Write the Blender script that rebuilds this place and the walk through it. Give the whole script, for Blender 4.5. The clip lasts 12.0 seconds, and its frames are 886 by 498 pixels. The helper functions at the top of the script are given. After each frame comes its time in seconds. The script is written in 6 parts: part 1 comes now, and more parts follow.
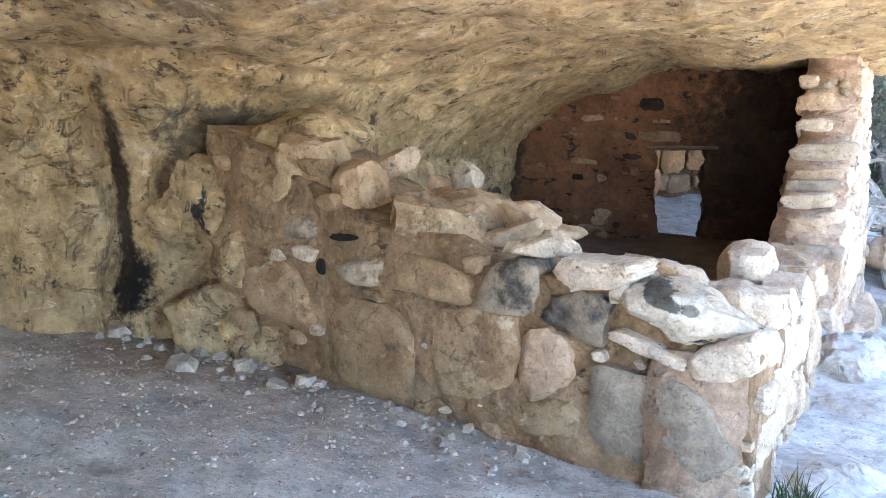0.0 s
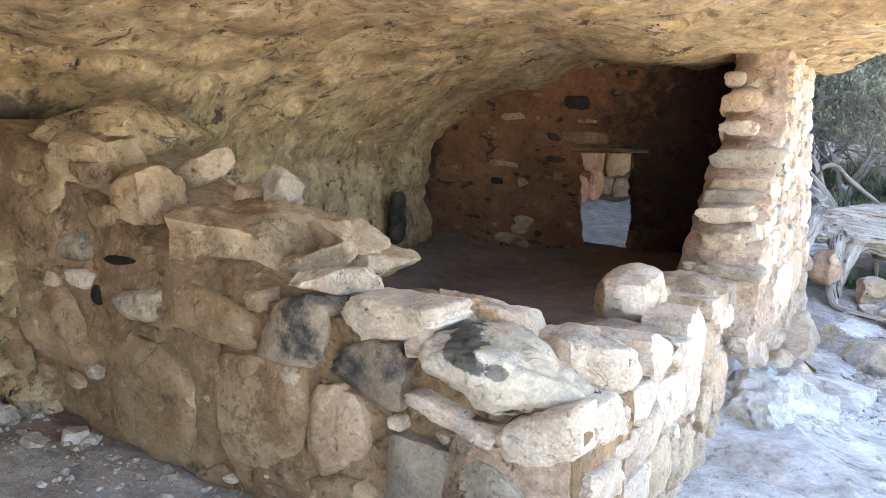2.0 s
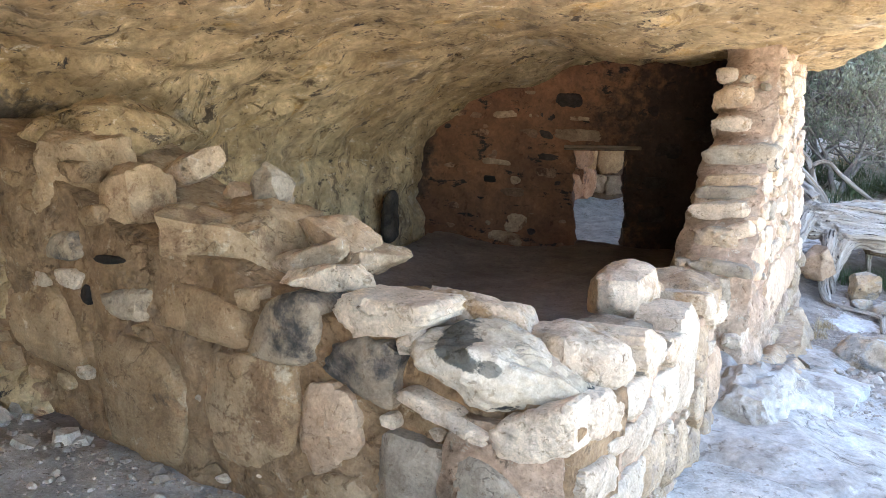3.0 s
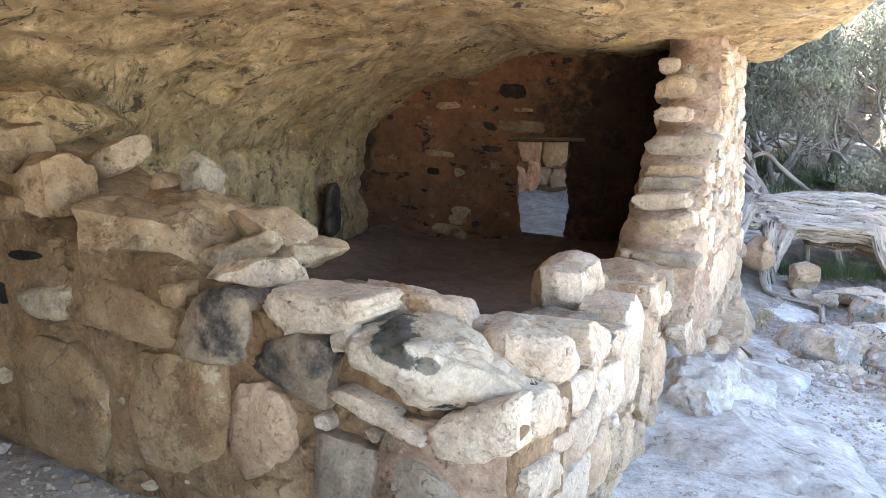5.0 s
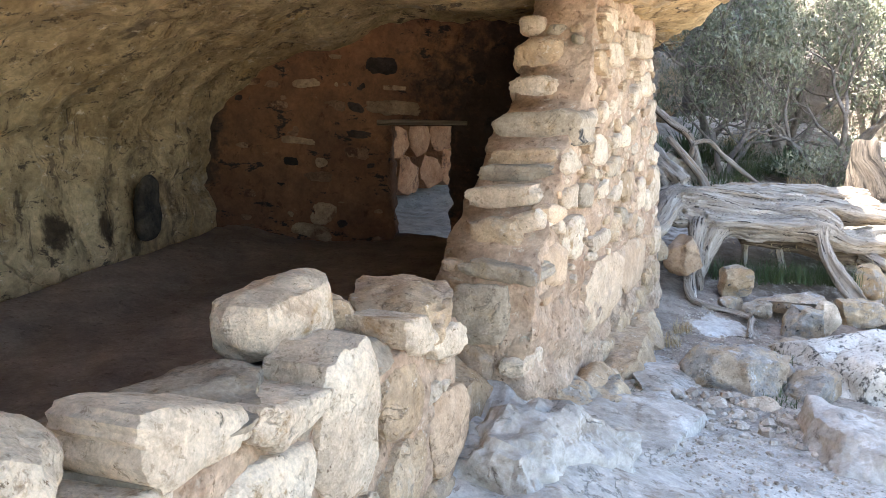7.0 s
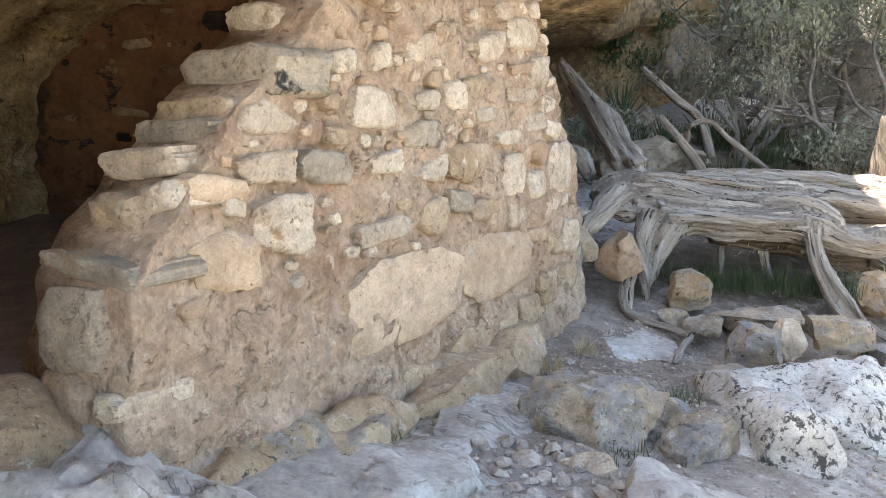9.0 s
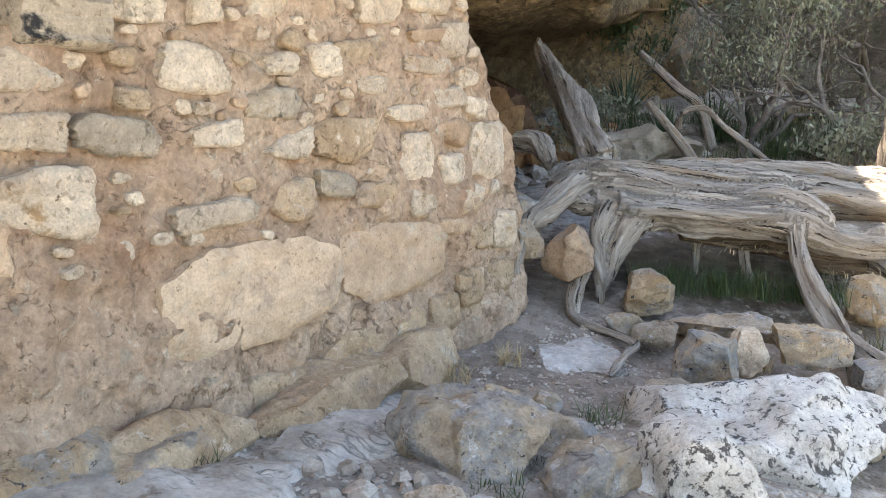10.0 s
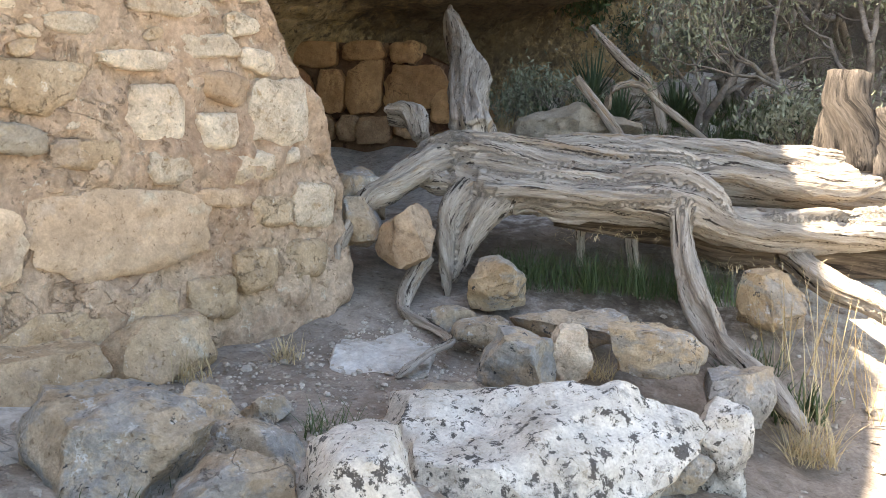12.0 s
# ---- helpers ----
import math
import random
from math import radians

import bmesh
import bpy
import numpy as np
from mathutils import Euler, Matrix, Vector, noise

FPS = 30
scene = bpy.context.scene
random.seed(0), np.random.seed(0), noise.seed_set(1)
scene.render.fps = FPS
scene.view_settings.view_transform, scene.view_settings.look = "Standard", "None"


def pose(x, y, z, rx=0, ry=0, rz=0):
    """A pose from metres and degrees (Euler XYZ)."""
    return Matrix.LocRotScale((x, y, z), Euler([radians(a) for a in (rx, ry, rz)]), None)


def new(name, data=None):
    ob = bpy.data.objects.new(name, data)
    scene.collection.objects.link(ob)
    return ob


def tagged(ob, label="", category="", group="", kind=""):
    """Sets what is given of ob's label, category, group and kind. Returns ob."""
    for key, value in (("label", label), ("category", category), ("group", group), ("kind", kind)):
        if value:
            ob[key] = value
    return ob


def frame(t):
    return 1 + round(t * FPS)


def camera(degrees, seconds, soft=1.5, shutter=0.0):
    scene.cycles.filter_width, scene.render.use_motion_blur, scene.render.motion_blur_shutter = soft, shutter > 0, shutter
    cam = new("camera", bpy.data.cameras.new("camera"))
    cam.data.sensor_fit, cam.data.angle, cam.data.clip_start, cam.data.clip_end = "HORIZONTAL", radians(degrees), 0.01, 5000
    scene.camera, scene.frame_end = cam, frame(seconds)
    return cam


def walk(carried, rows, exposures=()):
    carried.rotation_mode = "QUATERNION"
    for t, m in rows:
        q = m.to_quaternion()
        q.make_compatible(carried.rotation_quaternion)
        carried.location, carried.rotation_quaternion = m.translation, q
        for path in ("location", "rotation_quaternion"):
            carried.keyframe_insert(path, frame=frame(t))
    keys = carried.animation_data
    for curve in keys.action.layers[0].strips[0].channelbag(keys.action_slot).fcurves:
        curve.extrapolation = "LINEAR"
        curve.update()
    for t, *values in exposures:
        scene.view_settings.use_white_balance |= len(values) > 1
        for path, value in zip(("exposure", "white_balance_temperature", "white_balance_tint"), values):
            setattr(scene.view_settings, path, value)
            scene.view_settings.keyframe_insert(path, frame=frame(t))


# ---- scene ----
from mathutils import kdtree

cam = camera(53.7, 12.0, soft=0.75)
METRES, EYE, TILT, LEAN, TURN = 8.0, 1.5, -8.0, 0.0, 0.0
ROWS = [
    (0.0, 0.0, 0.0, 0.0, 0.0, 0.0, 0.0),
    (0.5, 0.0494, 0.0483, 0.0088, -0.58, -0.08, -0.21),
    (1.0, 0.0798, 0.0868, 0.0134, -0.85, -0.24, -0.43),
    (1.5, 0.0925, 0.0986, 0.0168, -1.01, -0.19, -0.66),
    (2.0, 0.0913, 0.1008, 0.0164, -1.26, -0.23, -0.63),
    (2.5, 0.0913, 0.1022, 0.0153, -1.47, -0.24, -0.45),
    (3.0, 0.0921, 0.1028, 0.0151, -1.67, -0.25, -0.23),
    (5.0, 0.0969, 0.1184, 0.0137, -5.13, -0.61, 0.24),
    (5.5, 0.1237, 0.1455, 0.015, -5.26, -0.84, 0.45),
    (6.0, 0.1606, 0.1833, 0.0138, -5.53, -0.89, 0.56),
    (6.5, 0.1912, 0.2285, 0.0176, -5.46, -0.93, 0.5),
    (7.0, 0.2452, 0.2665, 0.0211, -5.64, -1.01, 0.57),
    (7.5, 0.3007, 0.3091, 0.0199, -3.8, -0.94, 0.43),
    (9.5, 0.5369, 0.4676, 0.0094, 3.9, -0.92, -0.43),
    (10.0, 0.5834, 0.5122, 0.0067, 5.85, -0.91, -0.82),
    (10.5, 0.6355, 0.544, 0.0056, 8.62, -1.0, -1.03),
    (11.0, 0.6844, 0.5807, 0.0027, 10.85, -0.86, -1.43),
    (11.5, 0.721, 0.6146, 0.0079, 11.2, -1.08, -1.69),
    (12.0, 0.7506, 0.6273, -0.0063, 10.55, -0.75, -1.76),
]
walk(cam, [(t, pose(0, 0, EYE, TILT, LEAN, TURN) @ pose(METRES * x, METRES * y, METRES * z, 90 + pitch, roll, yaw)) for t, x, y, z, yaw, pitch, roll in ROWS],
     [(0.0, 4.05, 5500, 10), (1.0, 3.88, 5900, 10), (3.0, 3.78, 5980, 10), (5.5, 3.52, 6100, 10), (7.5, 3.13, 6500, 10), (9.5, 2.78, 6950, 10), (12.0, 2.80, 7250, 10)])

# ---- light ----
world = bpy.data.worlds.new("sky")
scene.world = world
world.use_nodes = True
SUN_EL, SUN_AZ = 68.5, -100.0   # elevation; azimuth measured from +y towards +x
sky = world.node_tree.nodes.new("ShaderNodeTexSky")
sky.sky_type = "NISHITA"
sky.sun_disc = False
sky.sun_elevation = radians(SUN_EL)
sky.sun_rotation = radians(SUN_AZ)
world.node_tree.links.new(sky.outputs[0], world.node_tree.nodes["Background"].inputs[0])
world.node_tree.nodes["Background"].inputs[1].default_value = 0.10
sun_data = bpy.data.lights.new("sun", "SUN")
sun_data.energy, sun_data.angle, sun_data.color = 5.0, radians(0.55), (1.0, 0.95, 0.86)
sun = new("sun", sun_data)
sun_way = Vector((math.sin(radians(SUN_AZ)) * math.cos(radians(SUN_EL)), math.cos(radians(SUN_AZ)) * math.cos(radians(SUN_EL)), math.sin(radians(SUN_EL))))
sun.matrix_world = Matrix.Translation((0, 0, 12)) @ sun_way.to_track_quat("Z", "Y").to_matrix().to_4x4()


# ---- materials ----
def material(name, low, high, scale=3.0, spots=(), rough=0.9, bump=0.4, fine=85.0, stretch=(1, 1, 1), vary=0.0, rise=0.02, coord="Object", stains_and_shade=(), crack=0.0, contrast=0.6):
    """Mineral or wood surface: two colours mixed by broad noise, grain over it, patches (colour, scale, from, to, stretch), and relief."""
    m = bpy.data.materials.new(name)
    m.use_nodes = True
    nt = m.node_tree
    bsdf = nt.nodes["Principled BSDF"]
    bsdf.inputs["Roughness"].default_value = rough
    bsdf.inputs["Specular IOR Level"].default_value = 0.25
    if coord == "grain":
        held = nt.nodes.new("ShaderNodeAttribute")
        held.attribute_name = coord
        co = held.outputs["Vector"]
    else:
        co = nt.nodes.new("ShaderNodeTexCoord").outputs[coord]
    info = nt.nodes.new("ShaderNodeObjectInfo")

    def place(vec):
        mp = nt.nodes.new("ShaderNodeMapping")
        mp.inputs["Scale"].default_value = vec
        nt.links.new(co, mp.inputs["Vector"])
        add = nt.nodes.new("ShaderNodeVectorMath")
        nt.links.new(mp.outputs[0], add.inputs[0])
        mul = nt.nodes.new("ShaderNodeVectorMath")
        mul.operation = "SCALE"
        mul.inputs[0].default_value = (37.0, 21.0, 53.0)
        nt.links.new(info.outputs["Random"], mul.inputs["Scale"])
        nt.links.new(mul.outputs[0], add.inputs[1])
        return add.outputs[0]

    def noise_tex(vec, s, detail=6, roughness=0.6, distort=0.0):
        n = nt.nodes.new("ShaderNodeTexNoise")
        n.inputs["Scale"].default_value, n.inputs["Detail"].default_value = s, detail
        n.inputs["Roughness"].default_value, n.inputs["Distortion"].default_value = roughness, distort
        nt.links.new(vec, n.inputs["Vector"])
        return n.outputs["Fac"]

    def ramp(fac, a, b):
        r = nt.nodes.new("ShaderNodeMapRange")
        r.inputs["From Min"].default_value, r.inputs["From Max"].default_value = a, b
        r.interpolation_type = "SMOOTHSTEP"
        nt.links.new(fac, r.inputs["Value"])
        return r.outputs[0]

    def mix(fac, a, b, mode="MIX"):
        x = nt.nodes.new("ShaderNodeMix")
        x.data_type, x.blend_type = "RGBA", mode
        for sock, v in ((x.inputs[0], fac), (x.inputs[6], a), (x.inputs[7], b)):
            if hasattr(v, "links"):
                nt.links.new(v, sock)
            else:
                sock.default_value = v
        return x.outputs[2]

    vec = place(stretch)
    col = mix(ramp(noise_tex(vec, scale, 8, 0.62, 0.3), 0.33, 0.67), (*low, 1), (*high, 1))
    for c, s, a, b, st in spots:
        v = place(st)
        broken = nt.nodes.new("ShaderNodeMath")
        broken.operation = "MULTIPLY_ADD"
        nt.links.new(noise_tex(v, s * 7, 5, 0.7), broken.inputs[0])
        broken.inputs[1].default_value = 0.35
        nt.links.new(noise_tex(v, s, 7, 0.62, 0.5), broken.inputs[2])
        col = mix(ramp(broken.outputs[0], a + 0.175, b + 0.175), col, (*c, 1))
    for centre, radii, c, strength in stains_and_shade:
        mp = nt.nodes.new("ShaderNodeMapping")
        mp.vector_type = "TEXTURE"
        mp.inputs["Location"].default_value, mp.inputs["Scale"].default_value = centre, radii
        nt.links.new(co, mp.inputs["Vector"])
        ln = nt.nodes.new("ShaderNodeVectorMath")
        ln.operation = "LENGTH"
        nt.links.new(mp.outputs[0], ln.inputs[0])
        ragged = nt.nodes.new("ShaderNodeMath")
        ragged.operation = "MULTIPLY_ADD"
        nt.links.new(noise_tex(co, 9.0, 6, 0.7), ragged.inputs[0])
        ragged.inputs[1].default_value = 2.4
        nt.links.new(ln.outputs["Value"], ragged.inputs[2])
        fac = nt.nodes.new("ShaderNodeMath")
        fac.operation = "MULTIPLY"
        fac.inputs[1].default_value = strength
        nt.links.new(ramp(ragged.outputs[0], *((2.25, 2.02) if min(radii) < 0.05 else (2.45, 1.75))), fac.inputs[0])
        col = mix(fac.outputs[0], col, (*c, 1))
    mottle = noise_tex(vec, scale * 5.0, 8, 0.72, 0.4)
    col = mix(ramp(mottle, 0.30, 0.70), mix(1.0, col, (1 - 0.36 * contrast, 1 - 0.38 * contrast, 1 - 0.40 * contrast, 1), "MULTIPLY"), mix(1.0, col, (1 + 0.2 * contrast, 1 + 0.19 * contrast, 1 + 0.18 * contrast, 1), "MULTIPLY"))
    seam = None
    if crack:
        dist = nt.nodes.new("ShaderNodeMath")
        dist.operation = "SUBTRACT"
        nt.links.new(noise_tex(vec, scale * 1.3, 6, 0.6, 0.9), dist.inputs[0])
        dist.inputs[1].default_value = 0.5
        away = nt.nodes.new("ShaderNodeMath")
        away.operation = "ABSOLUTE"
        nt.links.new(dist.outputs[0], away.inputs[0])
        gate = nt.nodes.new("ShaderNodeMath")
        gate.operation = "MULTIPLY_ADD"
        nt.links.new(ramp(noise_tex(vec, scale * 0.9, 3), 0.40, 0.62), gate.inputs[0])
        gate.inputs[1].default_value = 0.06
        nt.links.new(away.outputs[0], gate.inputs[2])
        seam = ramp(gate.outputs[0], 0.0, 0.014)
        deep = nt.nodes.new("ShaderNodeMapRange")
        deep.inputs["To Min"].default_value = 1 - crack
        nt.links.new(seam, deep.inputs["Value"])
        col = mix(1.0, col, deep.outputs[0], "MULTIPLY")
    grain = noise_tex(vec, fine, 6, 0.7)
    col = mix(ramp(grain, 0.25, 0.75), mix(1.0, col, (0.80, 0.78, 0.76, 1), "MULTIPLY"), mix(1.0, col, (1.14, 1.13, 1.12, 1), "MULTIPLY"))
    pits = ramp(noise_tex(vec, fine * 0.42, 5, 0.62, 0.6), *((0.34, 0.41) if coord == "Object" else (0.1, 0.2)))
    col = mix(pits, mix(1.0, col, (0.70, 0.66, 0.62, 1), "MULTIPLY"), col)
    if vary:
        hsv = nt.nodes.new("ShaderNodeHueSaturation")
        vr = nt.nodes.new("ShaderNodeMapRange")
        vr.inputs["To Min"].default_value, vr.inputs["To Max"].default_value = 1 - vary, 1 + vary
        nt.links.new(info.outputs["Random"], vr.inputs["Value"])
        nt.links.new(vr.outputs[0], hsv.inputs["Value"])
        nt.links.new(col, hsv.inputs["Color"])
        col = hsv.outputs[0]
    nt.links.new(col, bsdf.inputs["Base Color"])
    height = nt.nodes.new("ShaderNodeMath")
    height.operation = "MULTIPLY_ADD"
    nt.links.new(grain, height.inputs[0])
    height.inputs[1].default_value = 0.35
    pitted = nt.nodes.new("ShaderNodeMath")
    pitted.operation = "MULTIPLY_ADD"
    nt.links.new(pits, pitted.inputs[0])
    pitted.inputs[1].default_value = 0.16
    nt.links.new(noise_tex(vec, scale * 4.5, 9, 0.65), pitted.inputs[2])
    nt.links.new(pitted.outputs[0], height.inputs[2])
    if seam:
        dug = nt.nodes.new("ShaderNodeMath")
        dug.operation = "MULTIPLY_ADD"
        nt.links.new(seam, dug.inputs[0])
        dug.inputs[1].default_value = 0.35
        nt.links.new(height.outputs[0], dug.inputs[2])
        height = dug
    bp = nt.nodes.new("ShaderNodeBump")
    bp.inputs["Strength"].default_value, bp.inputs["Distance"].default_value = bump, rise
    nt.links.new(height.outputs[0], bp.inputs["Height"])
    nt.links.new(bp.outputs[0], bsdf.inputs["Normal"])
    return m


BLACK = (0.035, 0.034, 0.033)
ONE = (1, 1, 1)
M = {
    "c": material("limestone_cream", (0.60, 0.47, 0.34), (0.76, 0.64, 0.49), 3.5, [((0.24, 0.17, 0.11), 22, 0.66, 0.72, ONE), ((0.50, 0.375, 0.26), 4.5, 0.60, 0.70, ONE), (BLACK, 6, 0.72, 0.80, ONE), ((0.42, 0.27, 0.14), 3, 0.60, 0.72, ONE)], vary=0.12, crack=0.15, bump=0.9, rise=0.035),
    "t": material("limestone_tan", (0.455, 0.32, 0.195), (0.60, 0.455, 0.305), 3.0, [((0.24, 0.17, 0.11), 22, 0.635, 0.70, ONE), ((0.66, 0.56, 0.43), 17, 0.61, 0.68, ONE), ((0.47, 0.355, 0.255), 4.5, 0.54, 0.64, ONE), ((0.50, 0.44, 0.35), 3, 0.58, 0.74, ONE), ((0.16, 0.12, 0.08), 5, 0.66, 0.78, ONE)], vary=0.12, crack=0.32, bump=0.9, rise=0.035),
    "o": material("limestone_ochre", (0.42, 0.285, 0.18), (0.55, 0.405, 0.275), 3.0, [((0.30, 0.21, 0.14), 4, 0.56, 0.7, ONE)], vary=0.1, crack=0.32, bump=0.55, rise=0.035),
    "g": material("limestone_grey", (0.32, 0.265, 0.20), (0.49, 0.41, 0.31), 4.0, [(BLACK, 4, 0.64, 0.76, ONE), ((0.44, 0.34, 0.22), 3, 0.56, 0.7, ONE)], vary=0.1, crack=0.32, bump=0.7, rise=0.035),
    "k": material("limestone_sooted", (0.27, 0.215, 0.155), (0.46, 0.37, 0.265), 3.2, [((0.07, 0.065, 0.06), 3.0, 0.48, 0.66, ONE)], vary=0.1, crack=0.32, bump=0.6, rise=0.035),
    "s": material("limestone_smooth", (0.49, 0.35, 0.23), (0.62, 0.47, 0.325), 2.0, [((0.24, 0.17, 0.11), 22, 0.635, 0.70, ONE), ((0.47, 0.355, 0.255), 4.5, 0.54, 0.64, ONE), ((0.50, 0.42, 0.31), 2.2, 0.58, 0.75, ONE)], vary=0.04, bump=0.25),
    "l": material("limestone_lichen", (0.49, 0.45, 0.385), (0.69, 0.655, 0.59), 3.0, [((0.40, 0.27, 0.15), 1.6, 0.62, 0.75, ONE), ((0.34, 0.32, 0.29), 5.0, 0.57, 0.68, ONE), ((0.11, 0.10, 0.09), 24, 0.57, 0.62, ONE), ((0.10, 0.09, 0.08), 11, 0.60, 0.65, ONE), ((0.09, 0.085, 0.075), 4.0, 0.63, 0.69, ONE)], vary=0.05, crack=0.30, bump=0.6, rise=0.035),
    "L": material("limestone_black_patch", (0.46, 0.38, 0.27), (0.64, 0.57, 0.46), 3.0, [(BLACK, 5, 0.64, 0.70, ONE)], vary=0.04, crack=0.30, bump=0.55, stains_and_shade=[((-0.14, -0.1, 0.055), (0.085, 0.4, 0.034), (0.04, 0.045, 0.04), 0.85), ((-0.02, -0.1, 0.05), (0.04, 0.4, 0.02), (0.05, 0.055, 0.05), 0.7)]),
    "r": material("field_rock", (0.42, 0.32, 0.215), (0.57, 0.475, 0.36), 3.0, [((0.38, 0.355, 0.32), 3.0, 0.46, 0.58, ONE), ((0.60, 0.57, 0.52), 9, 0.60, 0.68, ONE), ((0.09, 0.085, 0.08), 14, 0.63, 0.69, ONE)], vary=0.12, crack=0.4, bump=0.9, rise=0.04, contrast=0.7),
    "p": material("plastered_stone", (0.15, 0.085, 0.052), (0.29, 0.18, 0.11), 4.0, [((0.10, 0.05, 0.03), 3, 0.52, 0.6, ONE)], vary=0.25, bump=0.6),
}
M["P"] = material("pale_plastered_stone", (0.22, 0.145, 0.088), (0.38, 0.27, 0.17), 4.0, [((0.15, 0.08, 0.045), 3, 0.54, 0.64, ONE)], vary=0.15, bump=0.6)
M["b"] = material("soot_black_stone", (0.022, 0.018, 0.016), (0.07, 0.05, 0.038), 5.0, vary=0.2, bump=0.5)
M["q"] = material("ochre_grey_rock", (0.44, 0.31, 0.185), (0.58, 0.45, 0.30), 3.0, [((0.38, 0.33, 0.27), 2.2, 0.49, 0.58, (1, 1, 1.5)), ((0.58, 0.55, 0.50), 8, 0.60, 0.68, ONE), ((0.08, 0.075, 0.07), 16, 0.62, 0.68, ONE)], vary=0.08, crack=0.4, bump=0.8, rise=0.04, contrast=0.6)
M["m"] = material("mud_washed_stone", (0.37, 0.243, 0.13), (0.51, 0.37, 0.222), 2.4, [((0.30, 0.19, 0.105), 3.5, 0.54, 0.64, ONE), ((0.60, 0.49, 0.34), 6, 0.60, 0.70, ONE), ((0.17, 0.125, 0.085), 5, 0.64, 0.74, ONE), ((0.50, 0.31, 0.16), 2.5, 0.58, 0.70, ONE)], vary=0.14, crack=0.35, bump=0.8, rise=0.04, contrast=0.6)
BROWN_MUD = material("brown_mud_mortar", (0.30, 0.19, 0.10), (0.43, 0.295, 0.172), 2.2, [((0.20, 0.135, 0.08), 9, 0.62, 0.70, ONE), ((0.50, 0.38, 0.25), 14, 0.61, 0.68, ONE), ((0.24, 0.165, 0.105), 2.5, 0.55, 0.70, ONE)], bump=1.0, fine=45, rise=0.05, contrast=0.8, crack=0.3)
MORTAR = material("mud_mortar", (0.50, 0.345, 0.235), (0.64, 0.48, 0.345), 2.2, [((0.24, 0.17, 0.11), 22, 0.635, 0.70, ONE), ((0.66, 0.56, 0.43), 17, 0.61, 0.68, ONE), ((0.46, 0.38, 0.28), 7, 0.62, 0.72, ONE), ((0.42, 0.265, 0.17), 2, 0.55, 0.75, ONE), ((0.25, 0.18, 0.125), 9, 0.64, 0.72, ONE)], bump=1.0, fine=45, rise=0.05, contrast=0.8, crack=0.12)
SOOT_PLASTER = material("red_sooty_plaster", (0.122, 0.059, 0.033), (0.24, 0.116, 0.058), 1.6, [((0.03, 0.024, 0.02), 4.5, 0.60, 0.66, (1, 1, 2.2)), ((0.25, 0.16, 0.095), 5, 0.67, 0.74, (1, 1, 2.5))], bump=0.7, fine=25, rise=0.03, stains_and_shade=[((3.4, 9.0, 1.1), (1.0, 1.0, 1.4), (0.03, 0.024, 0.02), 0.85), ((0.75, 9.45, 1.25), (0.16, 0.5, 0.5), (0.03, 0.026, 0.022), 0.8)])
# The last entry paints the far overhang's shade into the rock colour.
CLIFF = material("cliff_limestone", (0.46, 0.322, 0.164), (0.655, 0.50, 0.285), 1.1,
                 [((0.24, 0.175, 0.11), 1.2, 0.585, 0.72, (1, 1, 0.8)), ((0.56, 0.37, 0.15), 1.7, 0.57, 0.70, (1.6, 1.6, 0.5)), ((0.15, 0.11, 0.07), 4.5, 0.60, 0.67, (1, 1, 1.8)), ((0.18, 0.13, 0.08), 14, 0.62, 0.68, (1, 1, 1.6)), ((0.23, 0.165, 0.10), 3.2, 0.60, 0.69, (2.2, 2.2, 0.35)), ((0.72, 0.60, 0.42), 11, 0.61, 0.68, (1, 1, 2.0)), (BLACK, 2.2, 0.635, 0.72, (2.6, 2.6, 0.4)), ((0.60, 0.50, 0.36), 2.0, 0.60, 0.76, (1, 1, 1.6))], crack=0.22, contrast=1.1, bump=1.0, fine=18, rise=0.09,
                 stains_and_shade=[((-1.80, 4.9, 0.62), (0.15, 0.5, 0.24), (0.015, 0.013, 0.012), 1.0), ((-1.84, 4.9, 1.15), (0.07, 0.5, 0.62), (0.05, 0.033, 0.024), 0.95), ((-1.58, 4.9, 1.1), (0.06, 0.5, 0.3), (0.12, 0.07, 0.045), 0.8), ((-1.25, 4.95, 1.45), (0.35, 0.5, 0.2), (0.07, 0.065, 0.06), 0.8), ((0.1, 7.75, 0.62), (0.10, 0.10, 0.16), (0.05, 0.03, 0.02), 0.9), ((0.32, 8.15, 0.6), (0.08, 0.10, 0.14), (0.05, 0.03, 0.02), 0.9), ((0.9, 9.2, 1.0), (0.16, 0.2, 0.35), (0.03, 0.026, 0.022), 0.85), ((4.6, 14.6, 1.7), (1.6, 1.8, 1.1), (0.13, 0.10, 0.07), 0.8)])
